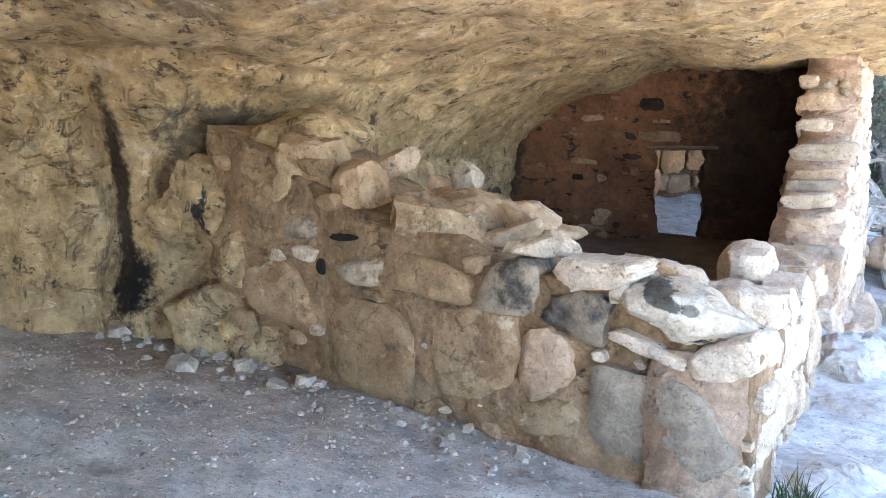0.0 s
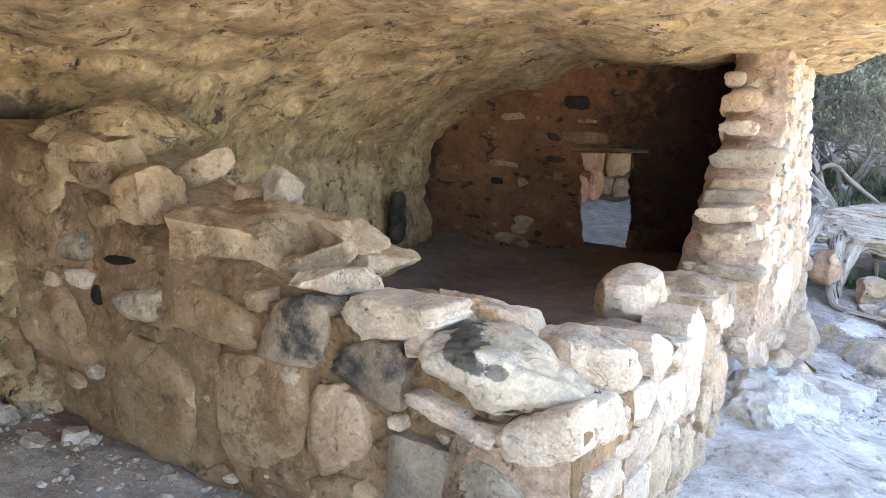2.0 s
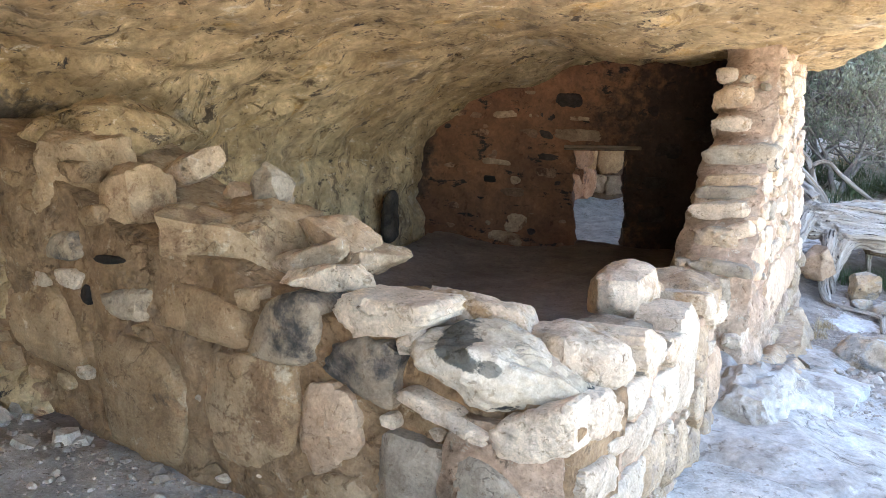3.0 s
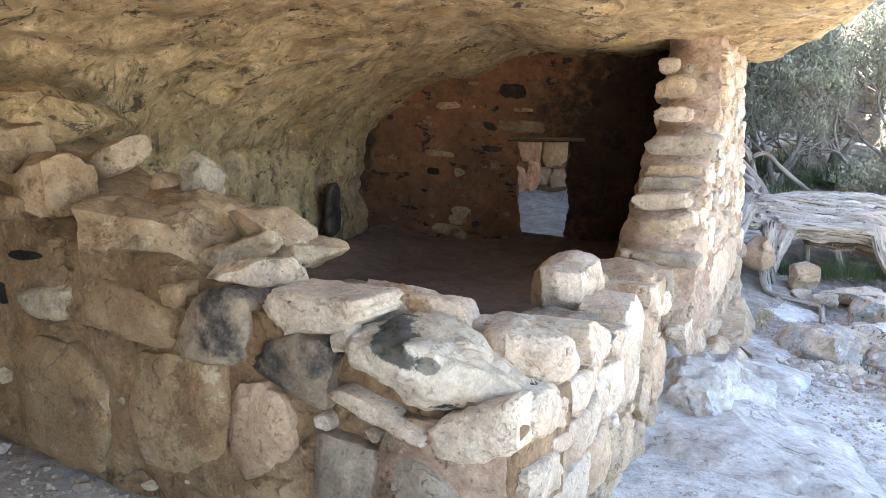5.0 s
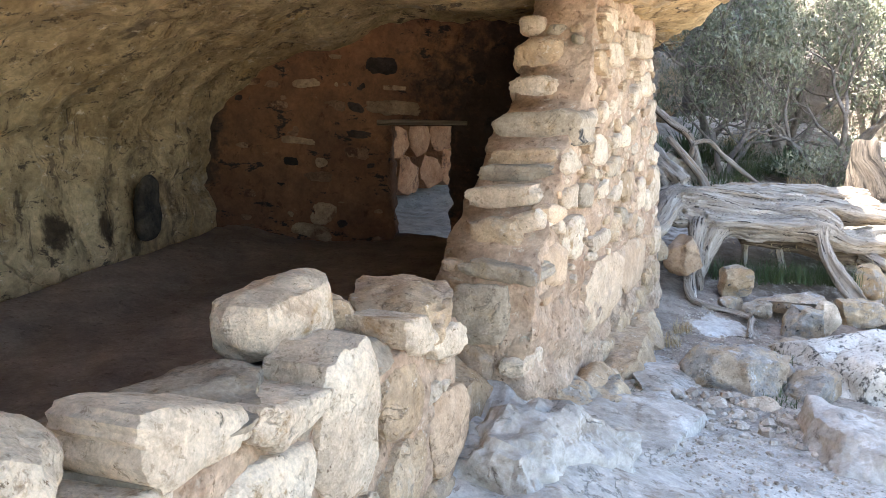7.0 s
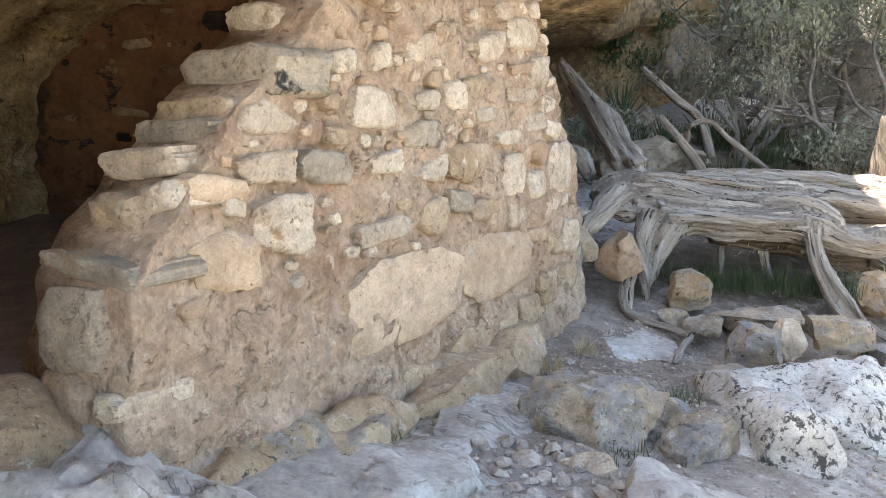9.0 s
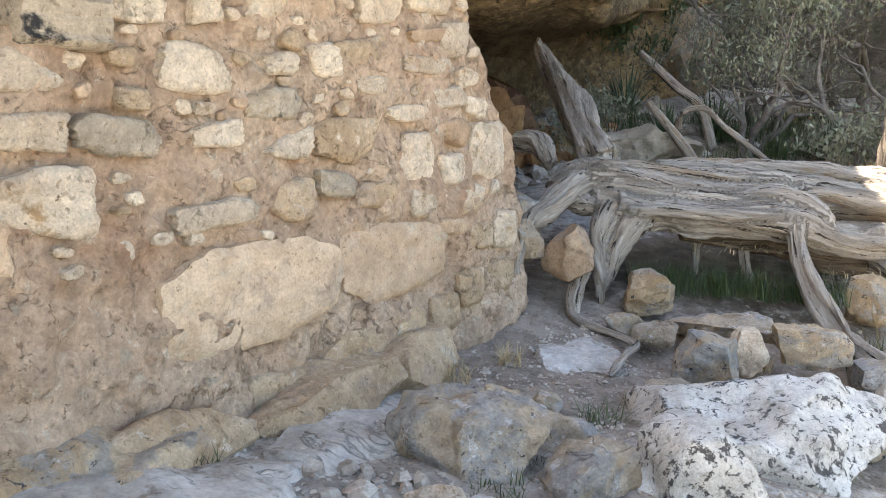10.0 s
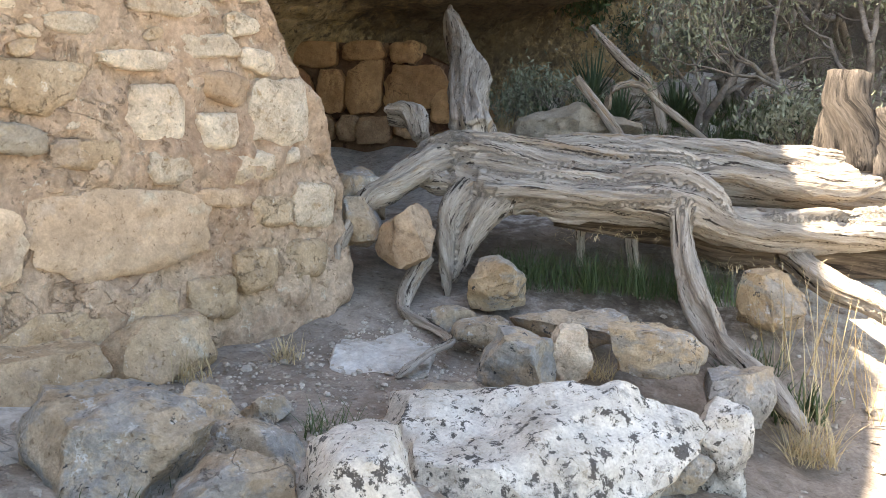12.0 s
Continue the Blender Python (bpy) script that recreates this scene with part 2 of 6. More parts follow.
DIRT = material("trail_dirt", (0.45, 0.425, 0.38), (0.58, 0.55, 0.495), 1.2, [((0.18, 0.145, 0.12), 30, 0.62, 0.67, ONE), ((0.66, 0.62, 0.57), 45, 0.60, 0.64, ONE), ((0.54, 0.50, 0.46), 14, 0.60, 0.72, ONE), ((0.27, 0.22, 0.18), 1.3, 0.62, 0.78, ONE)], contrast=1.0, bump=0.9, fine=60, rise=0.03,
                # Fourth patch: ground beneath the fallen trunk made darker.
                stains_and_shade=[((4.5, 7.7, -0.4), (1.3, 1.5, 1.5), (0.33, 0.275, 0.22), 0.75), ((5.0, 9.3, -0.3), (1.5, 1.7, 1.5), (0.27, 0.215, 0.17), 0.8), ((6.8, 9.0, -0.5), (1.5, 1.7, 1.5), (0.28, 0.215, 0.16), 0.85), ((5.9, 10.6, 0.0), (1.2, 0.8, 1.5), (0.14, 0.11, 0.085), 0.8), ((6.3, 13.0, 0.6), (1.6, 1.5, 1.5), (0.21, 0.165, 0.12), 0.85), ((8.8, 13.8, 1.0), (2.2, 2.4, 2.5), (0.20, 0.16, 0.115), 0.85), ((-1.2, 4.6, 0.2), (1.1, 0.45, 0.6), (0.30, 0.225, 0.16), 0.7)])
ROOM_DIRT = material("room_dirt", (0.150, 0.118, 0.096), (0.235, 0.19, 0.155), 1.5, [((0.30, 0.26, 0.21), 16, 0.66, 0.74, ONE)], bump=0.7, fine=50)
GRAVEL = material("loose_gravel", (0.30, 0.25, 0.20), (0.56, 0.50, 0.42), 5.0, vary=0.0, bump=0.4)
LEDGE = material("ledge_limestone", (0.38, 0.335, 0.28), (0.585, 0.555, 0.505), 1.6, [((0.30, 0.25, 0.20), 3.5, 0.56, 0.70, ONE), ((0.66, 0.64, 0.60), 2.5, 0.58, 0.72, ONE)], crack=0.40, bump=0.8, fine=30, rise=0.03)
OLD_WOOD = material("bleached_wood", (0.27, 0.225, 0.18), (0.54, 0.475, 0.40), 3.0, [((0.34, 0.24, 0.15), 2.4, 0.56, 0.70, (2.2, 2.2, 0.5)), ((0.045, 0.034, 0.026), 6.0, 0.60, 0.63, (6, 6, 0.25)), ((0.11, 0.08, 0.058), 12.0, 0.60, 0.65, (7, 7, 0.4))], bump=1.0, fine=34, stretch=(7, 7, 0.5), rise=0.02, coord="grain", contrast=0.6)
WOOD = material("weathered_wood", (0.31, 0.25, 0.19), (0.56, 0.485, 0.405), 1.6, [((0.36, 0.25, 0.15), 1.3, 0.50, 0.68, (2.2, 0.8, 1)), ((0.045, 0.034, 0.026), 2.2, 0.585, 0.615, (8, 0.5, 1)), ((0.10, 0.075, 0.055), 5.0, 0.595, 0.64, (9, 0.6, 1))], bump=1.0, fine=12, stretch=(9, 0.9, 1), rise=0.03, coord="UV")
BARK = material("peeling_bark", (0.15, 0.105, 0.07), (0.33, 0.25, 0.175), 1.6, [((0.07, 0.05, 0.035), 2.0, 0.53, 0.64, (8, 0.6, 1))], bump=1.0, fine=12, stretch=(16, 0.8, 1), rise=0.03, coord="UV")
STUB = material("stub_bark", (0.07, 0.057, 0.047), (0.17, 0.14, 0.115), 2.5, [((0.03, 0.024, 0.02), 2.0, 0.52, 0.62, (6, 1.2, 1))], bump=1.0, fine=14, stretch=(9, 1.6, 1), rise=0.03, coord="UV")
TWIG = material("grey_bark", (0.13, 0.11, 0.095), (0.29, 0.255, 0.22), 6.0, bump=0.6)
LEAF = material("olive_leaf", (0.14, 0.16, 0.105), (0.29, 0.30, 0.21), 1.5, rough=0.7, bump=0.0)
GREEN = material("green_blade", (0.045, 0.072, 0.022), (0.105, 0.135, 0.055), 2.0, rough=0.6, bump=0.0)
YUCCA = material("yucca_blade", (0.06, 0.10, 0.05), (0.12, 0.16, 0.09), 2.0, rough=0.5, bump=0.0)
STRAW = material("dry_straw", (0.42, 0.31, 0.16), (0.62, 0.50, 0.30), 3.0, rough=0.8, bump=0.0)
SLAB_R = material("red_slab", (0.34, 0.155, 0.075), (0.50, 0.27, 0.15), 3.0, [((0.20, 0.10, 0.06), 4, 0.56, 0.66, ONE)], vary=0.2, crack=0.5, bump=0.7)
SLAB_O = M["O"] = material("orange_slab", (0.38, 0.205, 0.095), (0.52, 0.31, 0.155), 2.2, [((0.27, 0.14, 0.07), 3, 0.58, 0.7, ONE)], vary=0.12, crack=0.50, bump=0.6)
M["Q"] = material("brown_slab", (0.27, 0.165, 0.095), (0.42, 0.28, 0.17), 3.0, [((0.17, 0.10, 0.06), 4, 0.56, 0.68, ONE)], vary=0.2, crack=0.4, bump=0.7)
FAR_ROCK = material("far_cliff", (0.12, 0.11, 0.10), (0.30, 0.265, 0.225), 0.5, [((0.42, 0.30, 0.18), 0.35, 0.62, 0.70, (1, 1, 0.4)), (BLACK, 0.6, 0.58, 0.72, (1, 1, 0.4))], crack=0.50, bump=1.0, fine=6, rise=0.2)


# ---- helpers ----
def mesh_of(name, bm, mat, smooth=True, sharp=None):
    me = bpy.data.meshes.new(name)
    bm.to_mesh(me)
    bm.free()
    for p in me.polygons:
        p.use_smooth = smooth
    if smooth and sharp:
        me.set_sharp_from_angle(angle=radians(sharp))
    me.materials.append(mat)
    return me


def thing(name, label, category, group="", kind="", at=(0, 0, 0)):
    ob = new(name)
    ob.location = at
    ob.empty_display_size = 0.1
    return tagged(ob, label, category, group, kind)


def part(name, bm, mat, parent=None, label="", smooth=True, sharp=None):
    ob = new(name, mesh_of(name, bm, mat, smooth, sharp))
    ob.parent = parent
    return tagged(ob, label) if label else ob


def fbm(p, octaves=4):
    return noise.fractal(p, 0.9, 2.1, octaves, noise_basis="PERLIN_ORIGINAL")


def lump(w, d, h, seed=0, n=6, boxy=0.6, cuts=7, rough=0.05, cut_in=0.72):
    """A broken block of stone: a rounded box, chipped by random flat faces, then roughened. Origin in the middle."""
    rnd = random.Random(seed)
    bm = bmesh.new()
    bmesh.ops.create_cube(bm, size=2)
    bmesh.ops.subdivide_edges(bm, edges=bm.edges[:], cuts=n - 1, use_grid_fill=True)
    planes = []
    for _ in range(cuts):
        v = Vector((rnd.uniform(-1, 1), rnd.uniform(-1, 1), rnd.uniform(-1, 1))).normalized()
        planes.append((v, rnd.uniform(cut_in, 1.05) * (abs(v.x) + abs(v.y) + abs(v.z)) * 0.72))
    skew, lean, taper = rnd.uniform(-0.18, 0.18), rnd.uniform(-0.12, 0.12), rnd.uniform(-0.16, 0.16)
    off = Vector((rnd.uniform(0, 90), rnd.uniform(0, 90), rnd.uniform(0, 90)))
    big = max(w, d, h)
    for v in bm.verts:
        p = v.co
        q = p * boxy + p.normalized() * (1 - boxy) * 1.12
        for k, dist in planes:
            over = q.dot(k) - dist
            if over > 0:
                q = q - k * over
        q.x += skew * q.z + taper * q.x * q.z
        q.z += lean * q.x
        q = Vector((q.x * w / 2, q.y * d / 2, q.z * h / 2))
        f = fbm(q / big * 2.6 + off, 4)
        g = fbm(q * 13 + off, 4)
        q += p.normalized() * (f * rough * big + g * rough * 0.34 * min(big, 0.5))
        v.co = q
    return bm


def tube(points, sides=12, step=0.05, groove=0.10, seed=0, twist=0.4, cap=True):
    """A limb along smooth points (x, y, z, radius), with grain grooves along it. Local z does not run along it."""
    rnd = random.Random(seed)
    pts = [Vector(p) for p in points]
    pts = [pts[0] * 2 - pts[1]] + pts + [pts[-1] * 2 - pts[-2]]
    line = []
    for i in range(1, len(pts) - 2):
        a, b, c, d = pts[i - 1:i + 3]
        steps = max(2, int((Vector(c[:3]) - Vector(b[:3])).length / step))
        for j in range(steps):
            t = j / steps
            line.append(0.5 * (2 * b + (c - a) * t + (2 * a - 5 * b + 4 * c - d) * t * t + (3 * b - a - 3 * c + d) * t ** 3))
    line.append(pts[-2])
    bm = bmesh.new()
    rings, lengths, along = [], [], 0.0
    o = rnd.uniform(0, 50)
    ref = Vector((0.13, 0.2, 1))
    for i, p in enumerate(line):
        c = Vector(p[:3])
        nxt, prv = Vector(line[min(i + 1, len(line) - 1)][:3]), Vector(line[max(i - 1, 0)][:3])
        way = (nxt - prv).normalized()
        side = way.cross(ref)
        if side.length < 0.2:
            side = way.cross(Vector((1, 0, 0)))
        side.normalize()
        up = side.cross(way)
        along += (c - prv).length
        r = max(p[3], 0.004)
        ring = []
        for k in range(sides):
            a = 2 * math.pi * k / sides + twist * along
            ca, sa = math.cos(a), math.sin(a)
            ridge = fbm(Vector((ca * 1.5 + o, sa * 1.5, along * 1.3)), 3) * groove * 1.5
            fine_ridge = -abs(fbm(Vector((ca * 5 + o, sa * 5, along * 1.5)), 3)) * groove * 0.7
            lump_r = fbm(Vector((o, along * 1.6, k * 0.02)), 2) * 0.15
            ring.append(bm.verts.new(c + (side * ca + up * sa) * r * (1 + ridge + fine_ridge + lump_r)))
        rings.append(ring)
        lengths.append(along)
    uv = bm.loops.layers.uv.new("grain")
    girth = 6.283 * max(p[3] for p in line)
    for i, (a, b) in enumerate(zip(rings, rings[1:])):
        for k in range(sides):
            f = bm.faces.new((a[k], a[(k + 1) % sides], b[(k + 1) % sides], b[k]))
            for loop, q, r in zip(f.loops, (k, k + 1, k + 1, k), (i, i, i + 1, i + 1)):
                loop[uv].uv = (q / sides * girth + o, lengths[r] + o)
    if cap:
        bm.faces.new(rings[0][::-1])
        bm.faces.new(rings[-1])
    return bm


def smoothstep(a, b, x):
    t = min(1, max(0, (x - a) / (b - a)))
    return t * t * (3 - 2 * t)


def knots(x, *pairs):
    """Straight lines through (x, value) pairs."""
    return float(np.interp(x, [p[0] for p in pairs], [p[1] for p in pairs]))


def ground_z(x, y):
    z = 0.12 - 0.105 * max(-4.0, min(x, 5.2)) - 0.20 * max(0.0, x - 5.2) * (1 - 0.75 * smoothstep(9, 12, y))
    r = max(0.0, y - 9.0)
    z += 0.20 * min(r, 7) + 0.34 * max(0.0, r - 7) + 0.05 * (min(x, 12) - 4) * smoothstep(9, 12.5, y)
    z -= 0.05 * smoothstep(2.6, 4.2, x) * (1 - smoothstep(8.5, 10, y))
    z -= 0.24 * smoothstep(10.5, 12.3, y) * (1 - smoothstep(3.8, 5.2, x))
    if x > 9:
        z -= 0.25 * (x - 9) * (1 - smoothstep(11, 16, y))
    return z


def grid_mesh(name, rows, mat, closed=False, label="", parent=None):
    """A sheet through rows of points."""
    bm = bmesh.new()
    vs = [[bm.verts.new(p) for p in row] for row in rows]
    for a, b in zip(vs, vs[1:]):
        for k in range(len(a) - (0 if closed else 1)):
            j = (k + 1) % len(a)
            bm.faces.new((a[k], a[j], b[j], b[k]))
    bmesh.ops.recalc_face_normals(bm, faces=bm.faces[:])
    return part(name, bm, mat, parent, label)


# ---- ground ----
def ground():
    xs = [-60, -30, -15, -9, -6] + [-4.5 + 0.11 * i for i in range(127)] + [9.9, 11, 13, 16, 20, 30, 60]
    ys = [-60, -30, -12, -6, -3, -1] + [0.2 * i for i in range(10)] + [2 + 0.10 * i for i in range(95)] + [11.5 + 0.25 * i for i in range(30)] + [20, 23, 27, 34, 50, 80]
    rows = []
    for y in ys:
        row = []
        for x in xs:
            p = Vector((x, y, 0))
            bump_h = 0.035 * fbm(p * 0.9, 3) + 0.014 * fbm(p * 4.0, 3) + 0.12 * fbm(p * 0.5, 3) * smoothstep(6.2, 8, x) + 0.10 * fbm(p * 1.4, 3) * smoothstep(10.5, 12.5, y)
            row.append(Vector((x, y, ground_z(x, y) + bump_h)))
        rows.append(row)
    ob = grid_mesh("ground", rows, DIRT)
    tagged(ob, "grey-brown trail dirt scattered with small stones", "ground", kind="structure")


ground()

# ---- cliff with its overhang ----
# First four points of each line are unseen, added to block light.
BASE = [(-6.5, -8), (-5.0, -2), (-4.0, 2.6), (-2.75, 4.78), (-1.55, 4.88), (-1.0, 5.35), (-0.68, 6.0), (-0.32, 6.8), (0.05, 7.65), (0.45, 8.5), (0.85, 9.4), (1.3, 10.6), (2.0, 12.2), (2.9, 13.8), (4.2, 15.2), (5.6, 16.0), (7.5, 17.2)]
BROW = [(-2.6, -9), (-1.4, -4), (-0.6, -1.6), (0.2, 0.0), (0.9, 0.8), (1.5, 1.7), (2.25, 2.8), (3.0, 4.4), (3.7, 5.9), (4.2, 7.1), (4.75, 8.7), (5.2, 10.3), (5.4, 12.2), (5.45, 13.6), (5.6, 14.9), (6.0, 15.9), (7.8, 17.0)]


def cliff():
    s = np.linspace(0, len(BASE) - 1, len(BASE))
    fine_s = np.concatenate([np.linspace(0, 2.5, 14), np.linspace(2.55, 13.5, 330), np.linspace(13.6, 16, 30)])
    smooth_line = lambda pts, i: np.interp(fine_s, s, [p[i] for p in pts])
    bx, by, ox, oy = smooth_line(BASE, 0), smooth_line(BASE, 1), smooth_line(BROW, 0), smooth_line(BROW, 1)
    box = np.ones(9) / 9
    soft = lambda a: np.concatenate([a[:4], np.convolve(a, box, "valid"), a[-4:]])
    bx, by, ox, oy = soft(bx), soft(by), soft(ox), soft(oy)
    rows = []
    for i, u in enumerate(fine_s):
        b, o = Vector((bx[i], by[i], 0)), Vector((ox[i], oy[i], 0))
        reach = (o - b).length
        way = (o - b).normalized()
        zf = ground_z(b.x, b.y) - 0.5
        top = knots(u, (0, 2.05), (11, 2.07), (12.5, 2.0), (14, 1.9), (16, 2.6))
        # Heights of the unseen upper cliff, set to place its shadow's edge.
        rear = knots(u, (0, 0.3), (11.2, 0.3), (11.9, 7.0), (16, 7.5))
        shade_crest = knots(u, (0, 0.9), (7.5, 0.9), (8.4, 3.6), (9.0, 4.9), (10.0, 5.0), (10.15, 5.0), (10.35, 5.1), (10.5, 4.9), (10.7, 4.7), (11.0, 4.7), (11.2, 4.7), (16, 4.2))
        crease = knots(u, (0, 1.55), (4, 1.55), (5.5, 1.45), (7, 1.30), (9, 1.35), (16, 1.3))
        prof = [(0.0, zf), (-0.04, 0.7), (0.0, crease - 0.12), (0.06, crease), (0.16, crease + 0.16), (0.36, crease + 0.33), (0.75, top - 0.16), (1.4, top - 0.03), (2.2, top), (reach * 0.85, top + 0.0), (reach - 0.12, top + 0.03), (reach, top + 0.12), (reach + 0.04, top + 0.4), (reach - 0.1, top + 0.4 + 0.28 * shade_crest), (reach - 0.5, top + shade_crest), (reach - 0.9, top + shade_crest + rear), (reach - 4, top + shade_crest + 0.8 + rear)]
        if reach < 2.7:
            k = reach / 2.7
            prof = [(d * k if 3 <= j <= 8 else d, z) for j, (d, z) in enumerate(prof)]
        row = []
        for j, ((d0, z0), (d1, z1)) in enumerate(zip(prof, prof[1:])):
            steps = (8, 9, 4, 4, 6, 8, 9, 10, 14, 5, 4, 5, 6, 6, 10, 4)[j]
            for q in range(steps):
                t = q / steps
                d, z = d0 + (d1 - d0) * t, z0 + (z1 - z0) * t
                p = b + way * d + Vector((0, 0, z))
                out = Vector((way.x, way.y, 0)) * (1 - smoothstep(0.1, 1.0, d)) - Vector((0, 0, 1)) * smoothstep(0.1, 1.0, d)
                n1 = fbm(Vector((p.x * 0.9, p.y * 0.9, p.z * 1.1)), 4) * 0.13
                flute = fbm(Vector((p.x * 2.6, p.y * 2.6, p.z * 0.5)), 3) * 0.11 * (1 - smoothstep(0.3, 0.9, d))
                bed = fbm(Vector((p.x * 1.1, p.y * 1.1, p.z * 7.0)), 3) * 0.05
                chip = abs(fbm(Vector((p.x * 4, p.y * 4, p.z * 6)), 3)) * 0.05
                groove = -0.16 * math.exp(-((p.x + 1.84 + 0.05 * math.sin(p.z * 5)) / 0.05) ** 2) * smoothstep(0.25, 0.5, p.z) * (1 - smoothstep(1.5, 1.65, p.z)) if p.y < 6 and d < 0.4 else 0.0
                p = p + out * (groove + n1 + flute + bed - chip)
                row.append(p)
        rows.append(row)
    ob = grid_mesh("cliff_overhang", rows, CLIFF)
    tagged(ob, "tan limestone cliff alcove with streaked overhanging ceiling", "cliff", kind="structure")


cliff()

# ---- masonry ----
class Face:
    """A wall's outer face: origin, way along it, way out of it. place(u, v, out) gives the point."""

    def __init__(self, origin, along, outward):
        self.o, self.u, self.n = Vector((*origin, 0)), Vector((*along, 0)).normalized(), Vector((*outward, 0)).normalized()

    def place(self, u, v, out=0.0):
        return self.o + self.u * u + self.n * out + Vector((0, 0, v))

    def turn(self, roll=0.0):
        right = self.n.cross(Vector((0, 0, 1))) * -1
        m = Matrix((right, -self.n, Vector((0, 0, 1)))).transposed().to_4x4()
        return m @ pose(0, 0, 0, 0, roll, 0)


FRONT = Face((1.17, 3.2), (-0.829, 0.559), (-0.559, -0.829))
SIDE = Face((1.17, 3.2), (0.473, 0.881), (0.881, -0.473))
TALL = Face((1.21, 3.178), (0.473, 0.881), (0.881, -0.473))
END = Face((2.82, 6.27), (-0.881, 0.473), (-0.473, -0.881))
BACK = Face((0.8, 9.47), (0.984, -0.177), (-0.177, -0.984))


def core(name, face, left, right, bottom, top, thick, mat, label, nu=60, nv=30, rough=0.03, hole=None):
    """A wall body of mud and rubble. left, right: functions of height; bottom, top, thick: functions of the way along. hole: (u0, u1, v0, v1)."""
    bm = bmesh.new()

    def at(i, j, deep):
        b = j / nv
        z_mid = bottom(0.5 * (left(0) + right(0))) * (1 - b) + top(0.5 * (left(0) + right(0))) * b
        u = left(z_mid) + (right(z_mid) - left(z_mid)) * i / nu
        z = bottom(u) + (top(u) - bottom(u)) * b
        if hole:
            u0, u1, v0, v1 = hole
            du, dv = (right(0) - left(0)) / nu, (top(0) - bottom(0)) / nv
            for e in (u0, u1):
                if abs(u - e) < du / 2:
                    u = e
            for e in (v0, v1):
                if abs(z - e) < dv / 2:
                    z = e
        p = face.place(u, z, -thick(u, z) if deep else 0.0)
        q = Vector((p.x, p.y, p.z))
        k = fbm(q * 2.0, 4) * rough * 1.3 + fbm(q * 8.0, 4) * rough * 0.7 - abs(fbm(q * 5.0 + Vector((3, 3, 3)), 3)) * rough * 0.5
        if hole:
            k *= 0.6
        return p + face.n * (-k if deep else k) + Vector((0, 0, 1)) * (fbm(q * 3.0, 3) * rough * (1.0 if j == nv else 0.25)) + face.u * (fbm(q * 3.3 + Vector((9, 9, 9)), 3) * rough * 0.9 + (fbm(q * 7.0, 4) * 0.05 if hole else 0.0)), u, z

    front, back, inside = {}, {}, {}
    for i in range(nu + 1):
        for j in range(nv + 1):
            pf, u, z = at(i, j, False)
            pb, _, _ = at(i, j, True)
            front[i, j], back[i, j] = bm.verts.new(pf), bm.verts.new(pb)
            inside[i, j] = (u, z)
    solid = {}
    for i in range(nu):
        for j in range(nv):
            u = 0.25 * sum(inside[i + a, j + b][0] for a in (0, 1) for b in (0, 1))
            z = 0.25 * sum(inside[i + a, j + b][1] for a in (0, 1) for b in (0, 1))
            solid[i, j] = not (hole and hole[0] < u < hole[1] and hole[2] < z < hole[3])
    for (i, j), keep in solid.items():
        if not keep:
            continue
        bm.faces.new((front[i, j], front[i + 1, j], front[i + 1, j + 1], front[i, j + 1]))
        bm.faces.new((back[i, j + 1], back[i + 1, j + 1], back[i + 1, j], back[i, j]))
        for (di, dj), (a, b) in (((-1, 0), ((i, j), (i, j + 1))), ((1, 0), ((i + 1, j), (i + 1, j + 1))), ((0, -1), ((i, j), (i + 1, j))), ((0, 1), ((i, j + 1), (i + 1, j + 1)))):
            if not solid.get((i + di, j + dj), False):
                bm.faces.new((front[a], front[b], back[b], back[a]))
    bmesh.ops.recalc_face_normals(bm, faces=bm.faces[:])
    return tagged(part(name, bm, mat), label, "wall", kind="structure")


SEED = [100]


